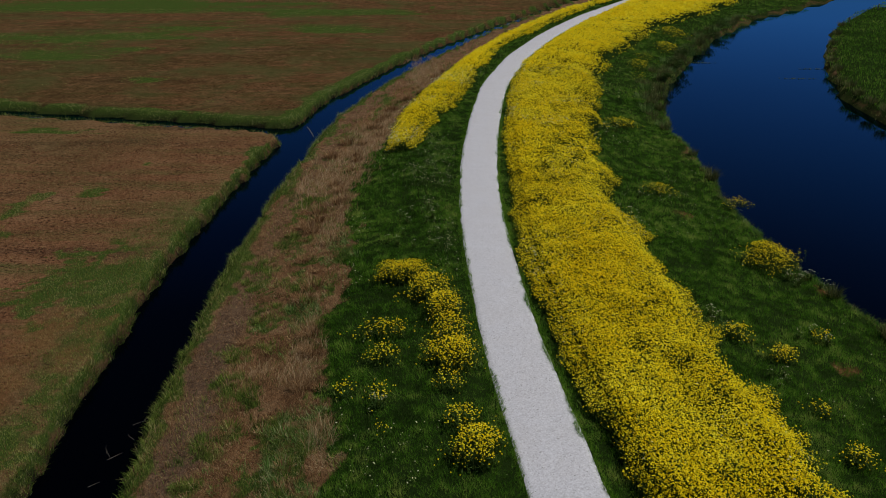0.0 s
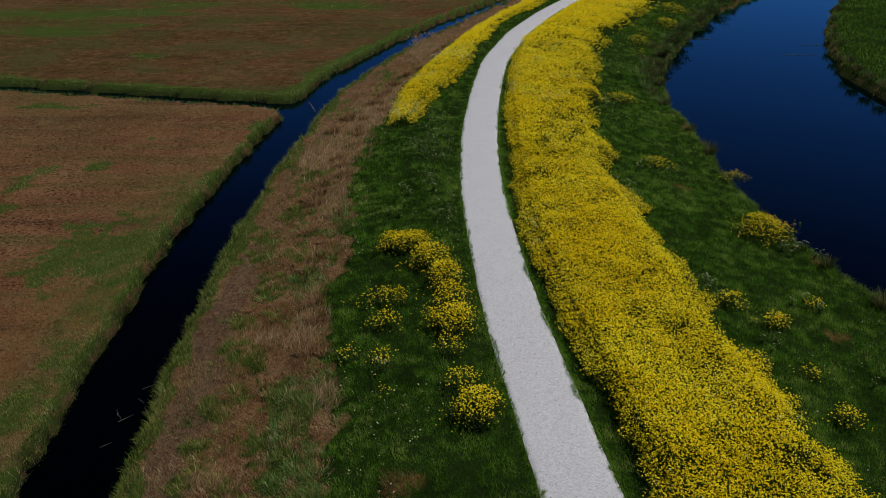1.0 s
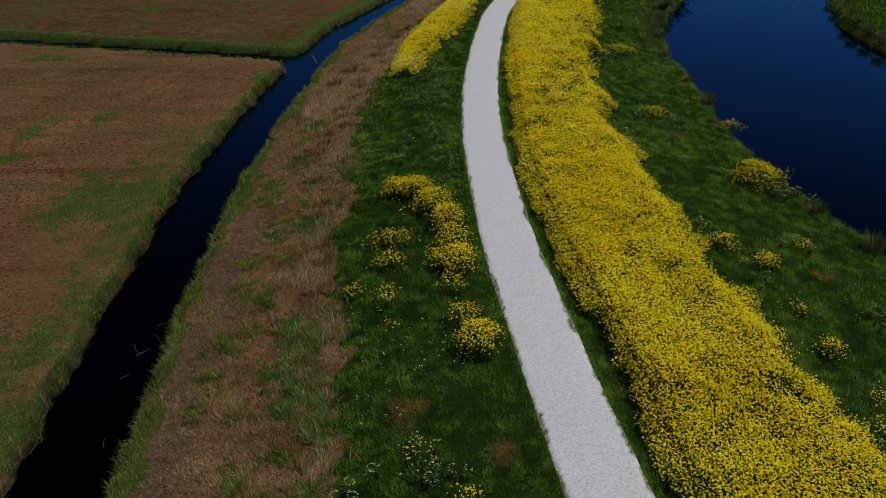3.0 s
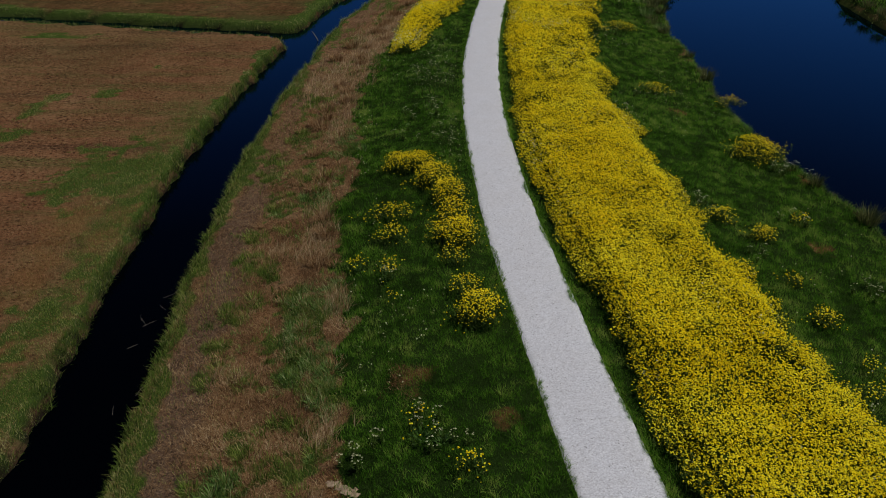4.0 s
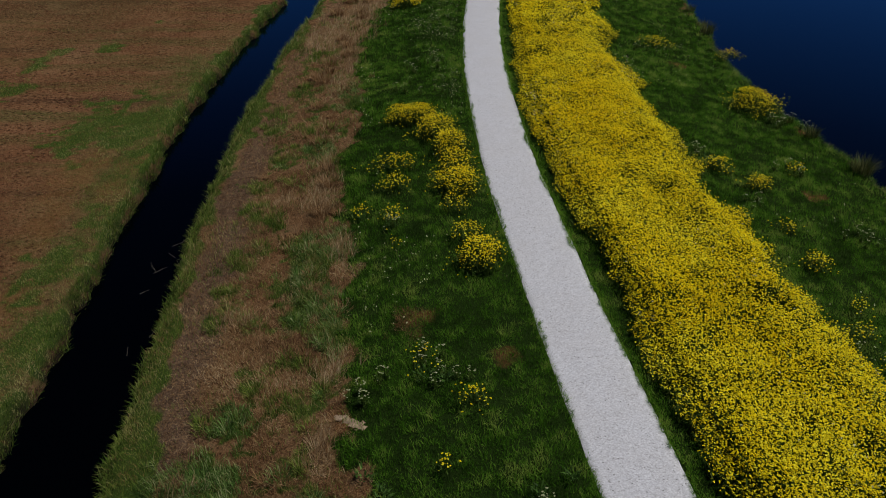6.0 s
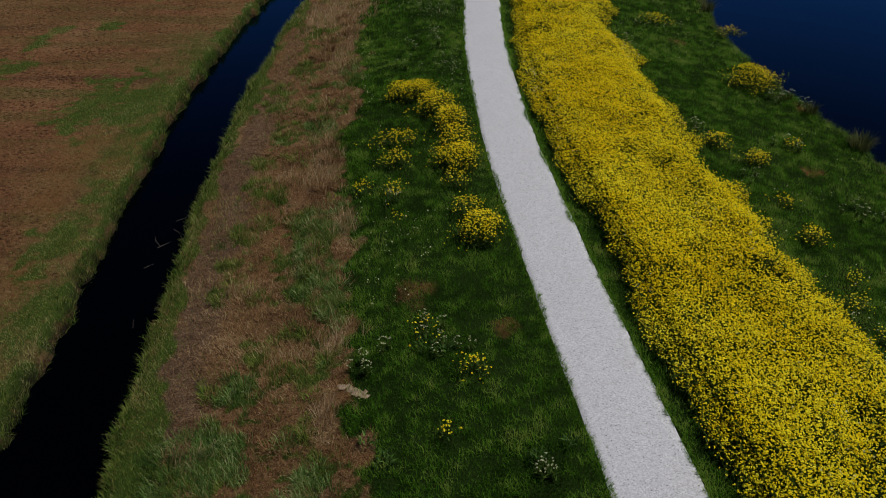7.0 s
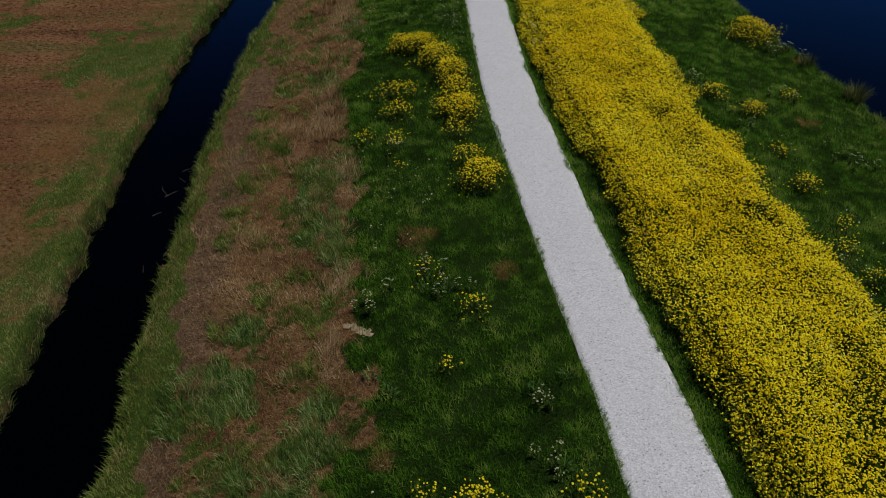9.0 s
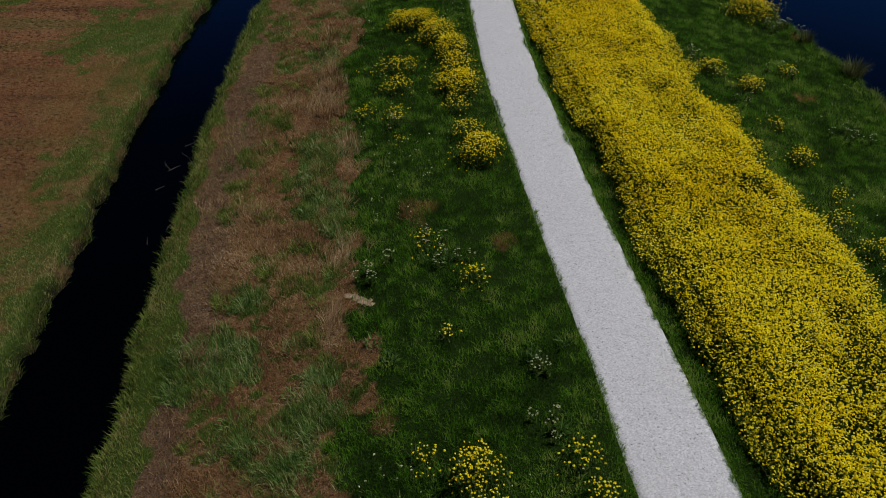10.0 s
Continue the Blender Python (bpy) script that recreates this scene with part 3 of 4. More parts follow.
def make_meadow():
    def chance(x, y):
        dike = (x > DITCH_E(y)) & (x < RIVER_W(y)) & (shore(x, y) > 0.1)
        lush = zones(x, y)[0]
        in_bed = (x > BED_W(y) + 0.55) & (x < BED_E(y) - 0.4)
        return dike * off_path(x, y) * step(lush, 0.2, 0.8) * overlooked(x, y) * np.where(in_bed, 0.0, 1.0) * (0.2 + 0.8 * step(0.6 * layered(x, y, 1.1, 71) + 0.4 * patches(x, y, 0.22, 72), 0.25, 0.6))

    out = []
    for x0, x1, y0, y1, per, size in ((-6, 13, -12, 2, 200, 2.0), (-6, 17, 2, 13, 1150, 0.9), (-6, 17, 13, 22, 1150, 0.95), (-6, 16, 22, 36, 850, 1.15), (-6, 15, 36, 60, 420, 1.5), (-5, 27, 60, 90, 130, 2.2), (0, 48, 90, 122, 50, 3.0)):
        x, y = scatter(x0, x1, y0, y1, per, chance)
        n = len(x)
        tall = 0.6 + 0.9 * layered(x, y, 0.9, 73)
        near_path = 1 - 0.2 * (np.abs(x - PATH_MID(y)) < 1.5)
        length = rng.uniform(0.07, 0.17, n) * tall * near_path * (1 + 0.15 * (size - 1))
        # hollows: shorter blades, with the shade between tufts painted in as darker tone
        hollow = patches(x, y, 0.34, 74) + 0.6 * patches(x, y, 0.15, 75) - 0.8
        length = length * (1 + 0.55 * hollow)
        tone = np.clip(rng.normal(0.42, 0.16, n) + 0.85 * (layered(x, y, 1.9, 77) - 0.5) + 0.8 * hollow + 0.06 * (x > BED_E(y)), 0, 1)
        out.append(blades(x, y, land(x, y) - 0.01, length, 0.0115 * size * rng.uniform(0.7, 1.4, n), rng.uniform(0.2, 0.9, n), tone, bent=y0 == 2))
    x, y = scatter(28, 64, 45, 118, 30, lambda x, y: (x > RIVER_E(y)) * step(zones(x, y)[0], 0.2, 0.8) * overlooked(x, y))
    n = len(x)
    out.append(blades(x, y, land(x, y) - 0.01, rng.uniform(0.15, 0.3, n), rng.uniform(0.03, 0.06, n), rng.uniform(0.2, 0.9, n), np.clip(rng.normal(0.4, 0.25, n) + 0.8 * (layered(x, y, 3.0, 79) - 0.5), 0, 1), bent=False))
    grass_object("meadow_grass", "lush dark green grass on the dike", out, LUSH)


make_meadow()


def make_dry_grass():
    def chance(x, y):
        lush, straw, green = zones(x, y)
        dike = (x > DITCH_E(y)) & (x < PATH_MID(y)) & (shore(x, y) > 0.2)
        return dike * (1 - step(lush, 0.3, 0.8)) * (1 - 0.8 * step(green, 0.2, 0.6)) * overlooked(x, y) * (0.12 + 0.88 * step(layered(x, y, 0.9, 81), 0.38, 0.62)) * (1 - 0.8 * bare_strip(x, y))

    out = []
    for x0, x1, y0, y1, per, size in ((-10, -1, -12, 2, 200, 1.8), (-10, -1, 2, 24, 1300, 1.0), (-10, -2, 24, 44, 600, 1.3), (-10, 8, 44, 80, 110, 2.0), (-4, 14, 80, 105, 50, 3.0)):
        x, y = scatter(x0, x1, y0, y1, per, chance)
        n = len(x)
        tone = np.clip(rng.normal(0.42, 0.26, n) + 0.9 * (layered(x, y, 1.6, 83) - 0.5) + 0.3 * spots(x, y, PALE) - 0.15 * spots(x, y, RED), 0, 1)
        drift = 6.3 * layered(x, y, 2.2, 85) + rng.normal(0, 1.3, n)
        out.append(blades(x, y, land(x, y) - 0.005, rng.uniform(0.06, 0.21, n), 0.009 * size * rng.uniform(0.6, 1.3, n), rng.uniform(0.6, 0.96, n), tone, drift, bent=y0 < 24))
    for x0, x1, y0, y1, per, size in ((-10, -1, 0, 24, 650, 1.0), (-10, -2, 24, 44, 280, 1.5)):
        x, y = scatter(x0, x1, y0, y1, per, lambda x, y: (x > DITCH_E(y)) * (shore(x, y) > 0.25) * (1 - step(zones(x, y)[0], 0.3, 0.8)) * (1 - 0.9 * step(zones(x, y)[2], 0.2, 0.5)) * overlooked(x, y))
        n = len(x)
        out.append(blades(x, y, land(x, y) + 0.004, rng.uniform(0.04, 0.13, n) * size, 0.008 * size * rng.uniform(0.6, 1.5, n), rng.uniform(0.9, 0.99, n), np.clip(rng.normal(0.32, 0.25, n), 0, 1), bent=False))
    # long bleached straw combed over by the wind
    for x0, x1, y0, y1, per, size in ((-8, -2, 4, 28, 420, 0.85), (-9, 0, 28, 78, 130, 1.7)):
        x, y = scatter(x0, x1, y0, y1, per, lambda x, y: spots(x, y, PALE, 1.8) * overlooked(x, y))
        n = len(x)
        out.append(blades(x, y, land(x, y), rng.uniform(0.2, 0.5, n), 0.011 * size * rng.uniform(0.6, 1.3, n), rng.uniform(0.45, 0.96, n), np.clip(rng.normal(0.65, 0.28, n), 0, 1), rng.normal(1.0, 0.8, n), bent=y0 < 24))
    grass_object("dry_grass", "flattened straw-coloured dry grass on the ditch bank", out, STRAW)


make_dry_grass()


def make_bank_grass():
    def chance(x, y):
        lush, straw, green = zones(x, y)
        edge = shore(x, y)
        rim = (edge > -0.02) & (edge < 1.8) & (1 - step(edge, 0.5, 1.8) > 0.1)
        patch = (x < PATH_MID(y)) & (x > DITCH_E(y)) & (lush < 0.6)
        field = x < DITCH_W(y)
        k = np.where(patch | field, step(green, 0.25, 0.7), 0.0)
        k = np.maximum(k, np.where(patch, 0.1 * step(layered(x, y, 1.3, 92), 0.35, 0.6), 0.0))
        k = np.maximum(k, rim * (1 - step(edge, 0.15, 0.6)) * (0.2 + 0.7 * step(layered(x, y, 0.8, 89), 0.35, 0.6)))
        return k * overlooked(x, y) * (edge > -0.02)

    out = []
    for x0, x1, y0, y1, per, size in ((-14, -1, -12, 2, 170, 1.8), (-22, 17, 2, 24, 900, 1.0), (-30, 16, 24, 44, 400, 1.3), (-38, 33, 44, 70, 130, 2.0), (-60, 52, 70, 110, 22, 4.0)):
        x, y = scatter(x0, x1, y0, y1, per, chance)
        n = len(x)
        edge = shore(x, y)
        tall = 1 + 0.5 * (1 - step(edge, 0.1, 0.6)) + np.where((x > DITCH_E(y)) & (x < PATH_MID(y)), 1.1 * step(layered(x, y, 1.1, 97), 0.42, 0.65) * step(edge, 0.5, 1.1), 0.0)
        tone = np.clip(rng.normal(0.45, 0.24, n) + 0.9 * (layered(x, y, 1.2, 87) - 0.5) + 0.16 * (1 - step(edge, 0.6, 1.0)) + 0.24 * (x < DITCH_W(y)), 0, 1)
        out.append(blades(x, y, height(x, y) - 0.01, rng.uniform(0.06, 0.15, n) * tall * (1 + 0.1 * (size - 1)) * np.where(x < DITCH_W(y), 0.7, 1.0), 0.009 * size * rng.uniform(0.7, 1.4, n), rng.uniform(0.2, 0.9, n), tone, bent=y0 < 44))
    grass_object("bank_grass", "green grass fringing the ditch and river banks", out, BANK)


make_bank_grass()


def make_coarse_grass():
    """Taller blue-green grass in patches among the straw."""
    out = []
    for y0, y1, per, size in ((4, 14, 1000, 1.0), (14, 24, 800, 1.1), (24, 36, 350, 1.5)):
        x, y = scatter(-7.5, -2, y0, y1, per, lambda x, y: spots(x, y, COOL, 1.8) * (0.25 + 0.75 * step(layered(x, y, 0.5, 98), 0.35, 0.6)) * (1 - 0.8 * zones(x, y)[0]))
        n = len(x)
        tone = np.clip(rng.normal(0.48, 0.3, n) + 1.2 * (layered(x, y, 0.5, 99) - 0.5), 0, 1)
        drift = 6.3 * layered(x, y, 1.3, 96) + rng.normal(0, 0.9, n)
        out.append(blades(x, y, land(x, y) - 0.01, rng.uniform(0.13, 0.34, n), 0.0095 * size * rng.uniform(0.7, 1.3, n), rng.uniform(0.3, 0.95, n), tone, drift, bent=y0 < 14))
    grass_object("coarse_grass", "taller blue-green coarse grass in patches among the straw", out, COARSE)


make_coarse_grass()


def make_path_fringe():
    """Tufts that lap over the edges of the shells."""
    out = []
    for y0, y1, per, size in ((-4, 24, 640, 1.0), (24, 40, 420, 1.2), (40, 70, 130, 1.7), (70, 112, 60, 2.6)):
        n = int((y1 - y0) * per)
        y, hand = rng.uniform(y0, y1, n), rng.choice((-1.0, 1.0), n)
        slope = PATH_MID(y + 0.5) - PATH_MID(y - 0.5)
        along = np.hypot(1, slope)
        tuft = layered(hand * 9 + 0 * y, y, 0.7, 66) + 0.35 * patches(hand * 5, y, 0.16, 68)
        d = hand * (PATH_HALF + 0.12 - 0.25 * tuft + np.abs(rng.normal(0, 0.1, n)))
        x, yy = PATH_MID(y) + d / along, y - d * slope / along
        tone = np.clip(rng.normal(0.58, 0.22, n), 0, 1)
        aim = np.where(hand > 0, np.pi, 0) + rng.normal(0, 0.9, n)
        out.append(blades(x, yy, np.full(n, 0.0), rng.uniform(0.06, 0.16, n) * (0.6 + 0.6 * tuft), 0.013 * size * rng.uniform(0.7, 1.3, n), rng.uniform(0.3, 0.9, n), tone, aim, bent=False))
    grass_object("path_fringe", "ragged grass lapping over the edges of the path", out, LUSH)


make_path_fringe()


def make_overhang():
    """Long grass that leans out over the water from the very edge."""
    def chance(x, y):
        edge = shore(x, y)
        return ((edge > -0.06) & (edge < 0.22)) * overlooked(x, y) * (0.3 + 0.7 * step(layered(x, y, 0.6, 95), 0.32, 0.56))

    out = []
    for x0, x1, y0, y1, per, size in ((-13, -4, -12, 26, 700, 1.0), (12, 18, 18, 45, 900, 1.2), (-13, -7, 26, 50, 500, 1.3), (-34, 17, 48, 68, 160, 2.0), (-9, 60, 68, 118, 60, 3.0)):
        x, y = scatter(x0, x1, y0, y1, per, chance)
        n = len(x)
        gx, gy = shore(x + 0.15, y) - shore(x - 0.15, y), shore(x, y + 0.15) - shore(x, y - 0.15)
        aim = np.arctan2(-gy, -gx) + rng.normal(0, 0.8, n)
        tone = np.clip(rng.normal(0.5, 0.25, n), 0, 1)
        out.append(blades(x, y, np.maximum(height(x, y), WATER_LEVEL) - 0.02, rng.uniform(0.14, 0.36, n), 0.012 * size * rng.uniform(0.7, 1.3, n), rng.uniform(0.3, 0.9, n), tone, aim, bent=y0 < 45))
    grass_object("overhanging_grass", "long green grass leaning over the water's edge", out, BANK)


make_overhang()


def make_stubble():
    def chance(x, y):
        green = zones(x, y)[2]
        return (x < DITCH_W(y) - 0.2) * (shore(x, y) > 0.2) * (1 - 0.7 * step(green, 0.3, 0.8)) * overlooked(x, y) * (0.2 + 0.8 * step(layered(x, y, 1.0, 91), 0.3, 0.6))

    out = []
    for x0, x1, y0, y1, per, size in ((-24, -10, -4, 26, 560, 1.0), (-32, -10, 26, 50, 260, 1.5)):
        x, y = scatter(x0, x1, y0, y1, per, chance)
        n = len(x)
        tone = np.clip(rng.normal(0.42, 0.22, n) + 0.5 * (layered(x, y, 2.5, 93) - 0.5) + 0.3 * field_edge(x, y), 0, 1)
        out.append(blades(x, y, land(x, y) - 0.005, rng.uniform(0.05, 0.13, n), 0.012 * size * rng.uniform(0.7, 1.3, n), rng.uniform(0.5, 0.97, n), tone, bent=False))
    grass_object("field_stubble", "short brown stubble of a mown field", out, MOWN)


make_stubble()

# ---- flowers ----


def heads(x, y, z, radius, petals, tone, pointed=False):
    """Flower heads: loose domes of small tilted petals, four-cornered or pointed."""
    n = len(x)
    a = rng.uniform(0, 2 * np.pi, (n, petals))
    up = rng.uniform(0.15, 1.0, (n, petals))
    out = np.sqrt(1 - up**2)
    d = np.stack([np.cos(a) * out, np.sin(a) * out, up * 1.15], -1)
    c = np.stack([x, y, z], -1)[:, None] + d * radius[:, None, None] * 0.68
    nrm = d + rng.normal(0, 0.45, d.shape)
    nrm[..., 2] = np.abs(nrm[..., 2]) + 0.6
    nrm /= np.linalg.norm(nrm, axis=-1, keepdims=True)
    u = np.cross(nrm, rng.normal(0, 1, d.shape))
    u /= np.linalg.norm(u, axis=-1, keepdims=True)
    w = np.cross(nrm, u)
    s = (radius[:, None] * rng.uniform(0.55, 0.85, (n, petals)))[..., None]
    u, w = u * s, w * s
    t = np.clip(tone[:, None] + rng.normal(0, 0.12, (n, petals)), 0, 1)
    if pointed:
        v = np.stack([c + 1.25 * u, c - 0.6 * u + 1.1 * w, c - 0.6 * u - 1.1 * w], 2).reshape(-1, 3)
        return v, np.arange(3 * n * petals).reshape(-1, 3), np.repeat(t.ravel(), 3)
    v = np.stack([c - u, c - w, c + u, c + w], 2).reshape(-1, 3)
    k = np.arange(n * petals)[:, None] * 4
    f = np.concatenate([k + [0, 1, 2], k + [0, 2, 3]], 1).reshape(-1, 3)
    return v, f, np.repeat(t.ravel(), 4)


def stems(x, y, z0, z1, width, tone):
    """A stalk below each head, with a leaf or two."""
    n = len(x)
    a = rng.uniform(0, 2 * np.pi, n)
    stalk = blades(x + np.cos(a) * 0.06, y + np.sin(a) * 0.06, z0, (z1 - z0) * 1.02, np.full(n, width), np.full(n, 0.08), tone, a + np.pi, False)
    at = rng.uniform(0.3, 0.85, n)
    leaf = blades(x, y, z0 + (z1 - z0) * at, rng.uniform(0.08, 0.2, n), rng.uniform(0.02, 0.05, n), rng.uniform(0.5, 0.95, n), tone, None, False)
    return joined([stalk, leaf])


def make_bed(name, label, west, east, ragged, loose, belts, low, high, seed):
    blooms, greens, whites = [], [], []
    for x0, x1, y0, y1, per, size, petals in belts:

        def chance(x, y):
            rag = 1.35 * ragged * (layered(x, y, 2.0, seed) - 0.5) + 0.7 * (patches(x, y, 0.6, seed + 4) - 0.5)
            d = np.minimum(x - west(y) + 0.35 * rag, east(y) - x + rag)
            gap = loose * 0.055 * step(y, 33, 42) * (1 - step(y, 62, 72))
            thin = step(0.5 * layered(x, y, 2.0, seed + 7) + 0.5 * patches(x, y, 0.55, seed + 8), 0.2 + gap, 0.5 + gap)
            fade = step(east(y) - x + rag * 1.5, -0.5, 0.5 + loose * step(y, 36, 60))
            return step(d, -0.12, 0.4) * fade * (0.33 - gap + (0.67 + gap) * thin) * overlooked(x, y)

        x, y = scatter(x0, x1, y0, y1, per, chance)
        n = len(x)
        d = np.minimum(x - west(y), east(y) - x)
        crown = low + (high - low) * (0.5 + 0.8 * (layered(x, y, 2.1, seed + 9) - 0.5)) + 0.26 * (patches(x, y, 0.8, seed + 11) - 0.5) * (1 - 0.6 * step(y, 28, 55))
        top = crown * (0.38 + 0.62 * step(d, -0.3, 1.1)) + rng.normal(0, 0.085, n)
        top = np.where(d < 0.55, top * rng.uniform(0.5, 1.0, n), top)
        top = np.maximum(top - np.where(rng.random(n) < 0.5, rng.uniform(0.03, 0.24, n), 0), 0.15)
        z = land(x, y)
        tone = np.clip(rng.normal(0.5, 0.16, n) + 0.5 * (layered(x, y, 2.4, seed + 13) - 0.5), 0, 1)
        blooms.append(heads(x, y, z + top, rng.uniform(0.02, 0.036, n) * size, petals, tone, y0 > 12))
        lean = np.clip(rng.normal(0.45, 0.2, n), 0, 1)
        if y0 < 60:
            greens.append(stems(x, y, z, z + top, 0.012 * size, lean))
        # leafy undergrowth
        gx, gy = scatter(x0, x1, y0, y1, per * 0.3, chance)
        m = len(gx)
        gz = land(gx, gy)
        greens.append(blades(gx, gy, gz + rng.uniform(0.0, 0.5, m) * low, rng.uniform(0.12, 0.3, m), 0.03 * size * rng.uniform(0.5, 1.2, m), rng.uniform(0.3, 0.95, m), np.clip(rng.normal(0.4, 0.2, m), 0, 1), None, False))
        wx, wy = scatter(x0, x1, y0, y1, per * 0.16, lambda x, y: chance(x, y) * step(layered(x, y, 2.7, seed + 17), 0.45, 0.75) * (0.15 + 0.85 * step(y, 33, 42)) * (1 - 0.9 * step(y, 60, 68)))
        whites.append(heads(wx, wy, land(wx, wy) + low + rng.uniform(0.0, 0.35, len(wx)), rng.uniform(0.018, 0.035, len(wx)) * size, petals, rng.uniform(0, 1, len(wx)), True))
    bed = tagged(new(name), label, "flowers", kind="stuff")
    for piece, data, mat in (("bloom", blooms, YELLOW), ("foliage", greens, STEM), ("white_bloom", whites, CREAM)):
        v, f, t = joined(data)
        part(piece, mesh_of(piece, v, f, mat, t), bed)


make_bed("flower_bed", "dense wide band of bright yellow rapeseed flowers beside the path", BED_W, BED_E, 1.3, 2.2,
         ((5, 14, -6, 3, 120, 1.6, 3), (3.5, 12.5, 3, 15, 900, 0.88, 3), (3, 12, 15, 25, 850, 0.92, 3), (2, 10, 25, 40, 700, 1.0, 3), (2, 13, 40, 66, 330, 1.4, 3), (4, 24, 66, 90, 140, 2.0, 3), (11, 44, 90, 122, 80, 2.8, 3)), 0.5, 0.95, 100)
make_bed("flower_bed", "narrow band of bright yellow rapeseed flowers on the ditch side", lambda y: DITCH_BED_W(y) - 0.35, lambda y: DITCH_BED_E(y) + 0.35, 0.5, 0.0,
         ((-5, 4, 45, 66, 330, 1.35, 3), (-1, 9, 66, 88, 170, 1.95, 3), (5, 21, 88, 114, 80, 2.6, 3)), 0.5, 0.85, 200)


def head_meshes(count):
    """A few flower heads, each one a dome of petals, to be shared."""
    out = []
    for _ in range(count):
        one = np.zeros(1)
        v, f, t = heads(one, one, one, np.array([rng.uniform(0.016, 0.028)]), 7, np.array([np.clip(rng.normal(0.5, 0.2), 0, 1)]))
        out.append(mesh_of("flower_head", v, f, YELLOW, t))
    return out


HEADS = head_meshes(12)


def flower_clump(cx, cy, rx, ry, count, tall, label):
    """A loose clump of yellow plants, its own roots, stalks and blossoms."""
    count = int(count * 2.3)
    r, a = np.sqrt(rng.random(count)), rng.uniform(0, 2 * np.pi, count)
    r = r * (0.55 + 0.9 * patches(np.cos(a) * 1.6 + 7 * cx, np.sin(a) * 1.6 + 5 * cy, 1.0, 300))
    r = r * np.where(rng.random(count) < 0.18, 1.5, 0.95)
    x, y = r * rx * np.cos(a) + rng.normal(0, 0.09, count), r * ry * np.sin(a) + rng.normal(0, 0.09, count)
    clear = np.abs(x + cx - PATH_MID(y + cy)) > 1.12
    x, y, r = x[clear], y[clear], r[clear]
    count = len(x)
    ground = land(x + cx, y + cy) - land(np.array([cx]), np.array([cy]))[0]
    top = tall * (1 - 0.35 * np.minimum(r, 1.2)**2) * (1.05 - 0.7 * rng.random(count) ** 1.7)
    base = tagged(new("flower_clump"), label, "flowers", "yellow flower clumps")
    base.location = (cx, cy, float(land(np.array([cx]), np.array([cy]))[0]))
    for k in range(min(count, 130)):
        head = part("flower_head", HEADS[rng.integers(len(HEADS))], base)
        head.location, head.rotation_euler = (x[k], y[k], ground[k] + top[k]), (0, 0, rng.uniform(0, 6.28))
    if count > 130:
        k = np.arange(130, count)
        v, f, t = heads(x[k], y[k], ground[k] + top[k], rng.uniform(0.016, 0.028, len(k)) * (1 + 0.8 * (cy > 60)), 6, np.clip(rng.normal(0.5, 0.2, len(k)), 0, 1))
        tagged(part("bloom", mesh_of("bloom", v, f, YELLOW, t), base), kind="stuff")
    stalks = stems(x, y, ground, ground + top, 0.012, np.clip(rng.normal(0.4, 0.2, count), 0, 1))
    k = rng.integers(0, count, count)
    x, y = x[k] + rng.normal(0, 0.08, count), y[k] + rng.normal(0, 0.08, count)
    leaves = blades(x, y, land(x + cx, y + cy) - base.location.z + rng.uniform(0, 0.4, count) * tall, rng.uniform(0.1, 0.25, count), 0.035 * rng.uniform(0.5, 1.2, count), rng.uniform(0.3, 0.95, count), np.clip(rng.normal(0.35, 0.2, count), 0, 1), None, False)
    v, f, t = joined([stalks, leaves])
    tagged(part("foliage", mesh_of("foliage", v, f, STEM, t), base), kind="stuff")


DENSE, LOOSE = "thick clump of yellow rapeseed in the grass", "thin scattered yellow rapeseed plants in the grass"
for row in ((-2.45, 28.2, 0.5, 0.5, 130, 0.65, DENSE), (-1.75, 27.9, 0.75, 0.6, 290, 0.75, DENSE), (-0.95, 26.5, 0.6, 0.8, 280, 0.8, DENSE), (-0.4, 24.9, 0.55, 0.9, 270, 0.75, DENSE), (-0.2, 23.4, 0.45, 0.7, 150, 0.7, DENSE),
            (-0.05, 21.8, 0.75, 0.65, 320, 0.75, DENSE), (-0.15, 20.5, 0.4, 0.35, 40, 0.6, LOOSE), (-2.3, 23.7, 0.85, 0.4, 85, 0.6, LOOSE), (-2.25, 22.2, 0.5, 0.4, 55, 0.5, LOOSE), (0.57, 17.2, 0.62, 0.65, 270, 0.75, DENSE),
            (0.15, 18.6, 0.45, 0.4, 60, 0.6, LOOSE), (0.25, 11.2, 0.38, 0.32, 26, 0.5, LOOSE), (-2.1, 20.1, 0.3, 0.35, 26, 0.5, LOOSE), (-3.18, 20.5, 0.28, 0.35, 20, 0.5, LOOSE), (-1.9, 18.35, 0.18, 0.12, 7, 0.35, LOOSE)):
    flower_clump(*row)
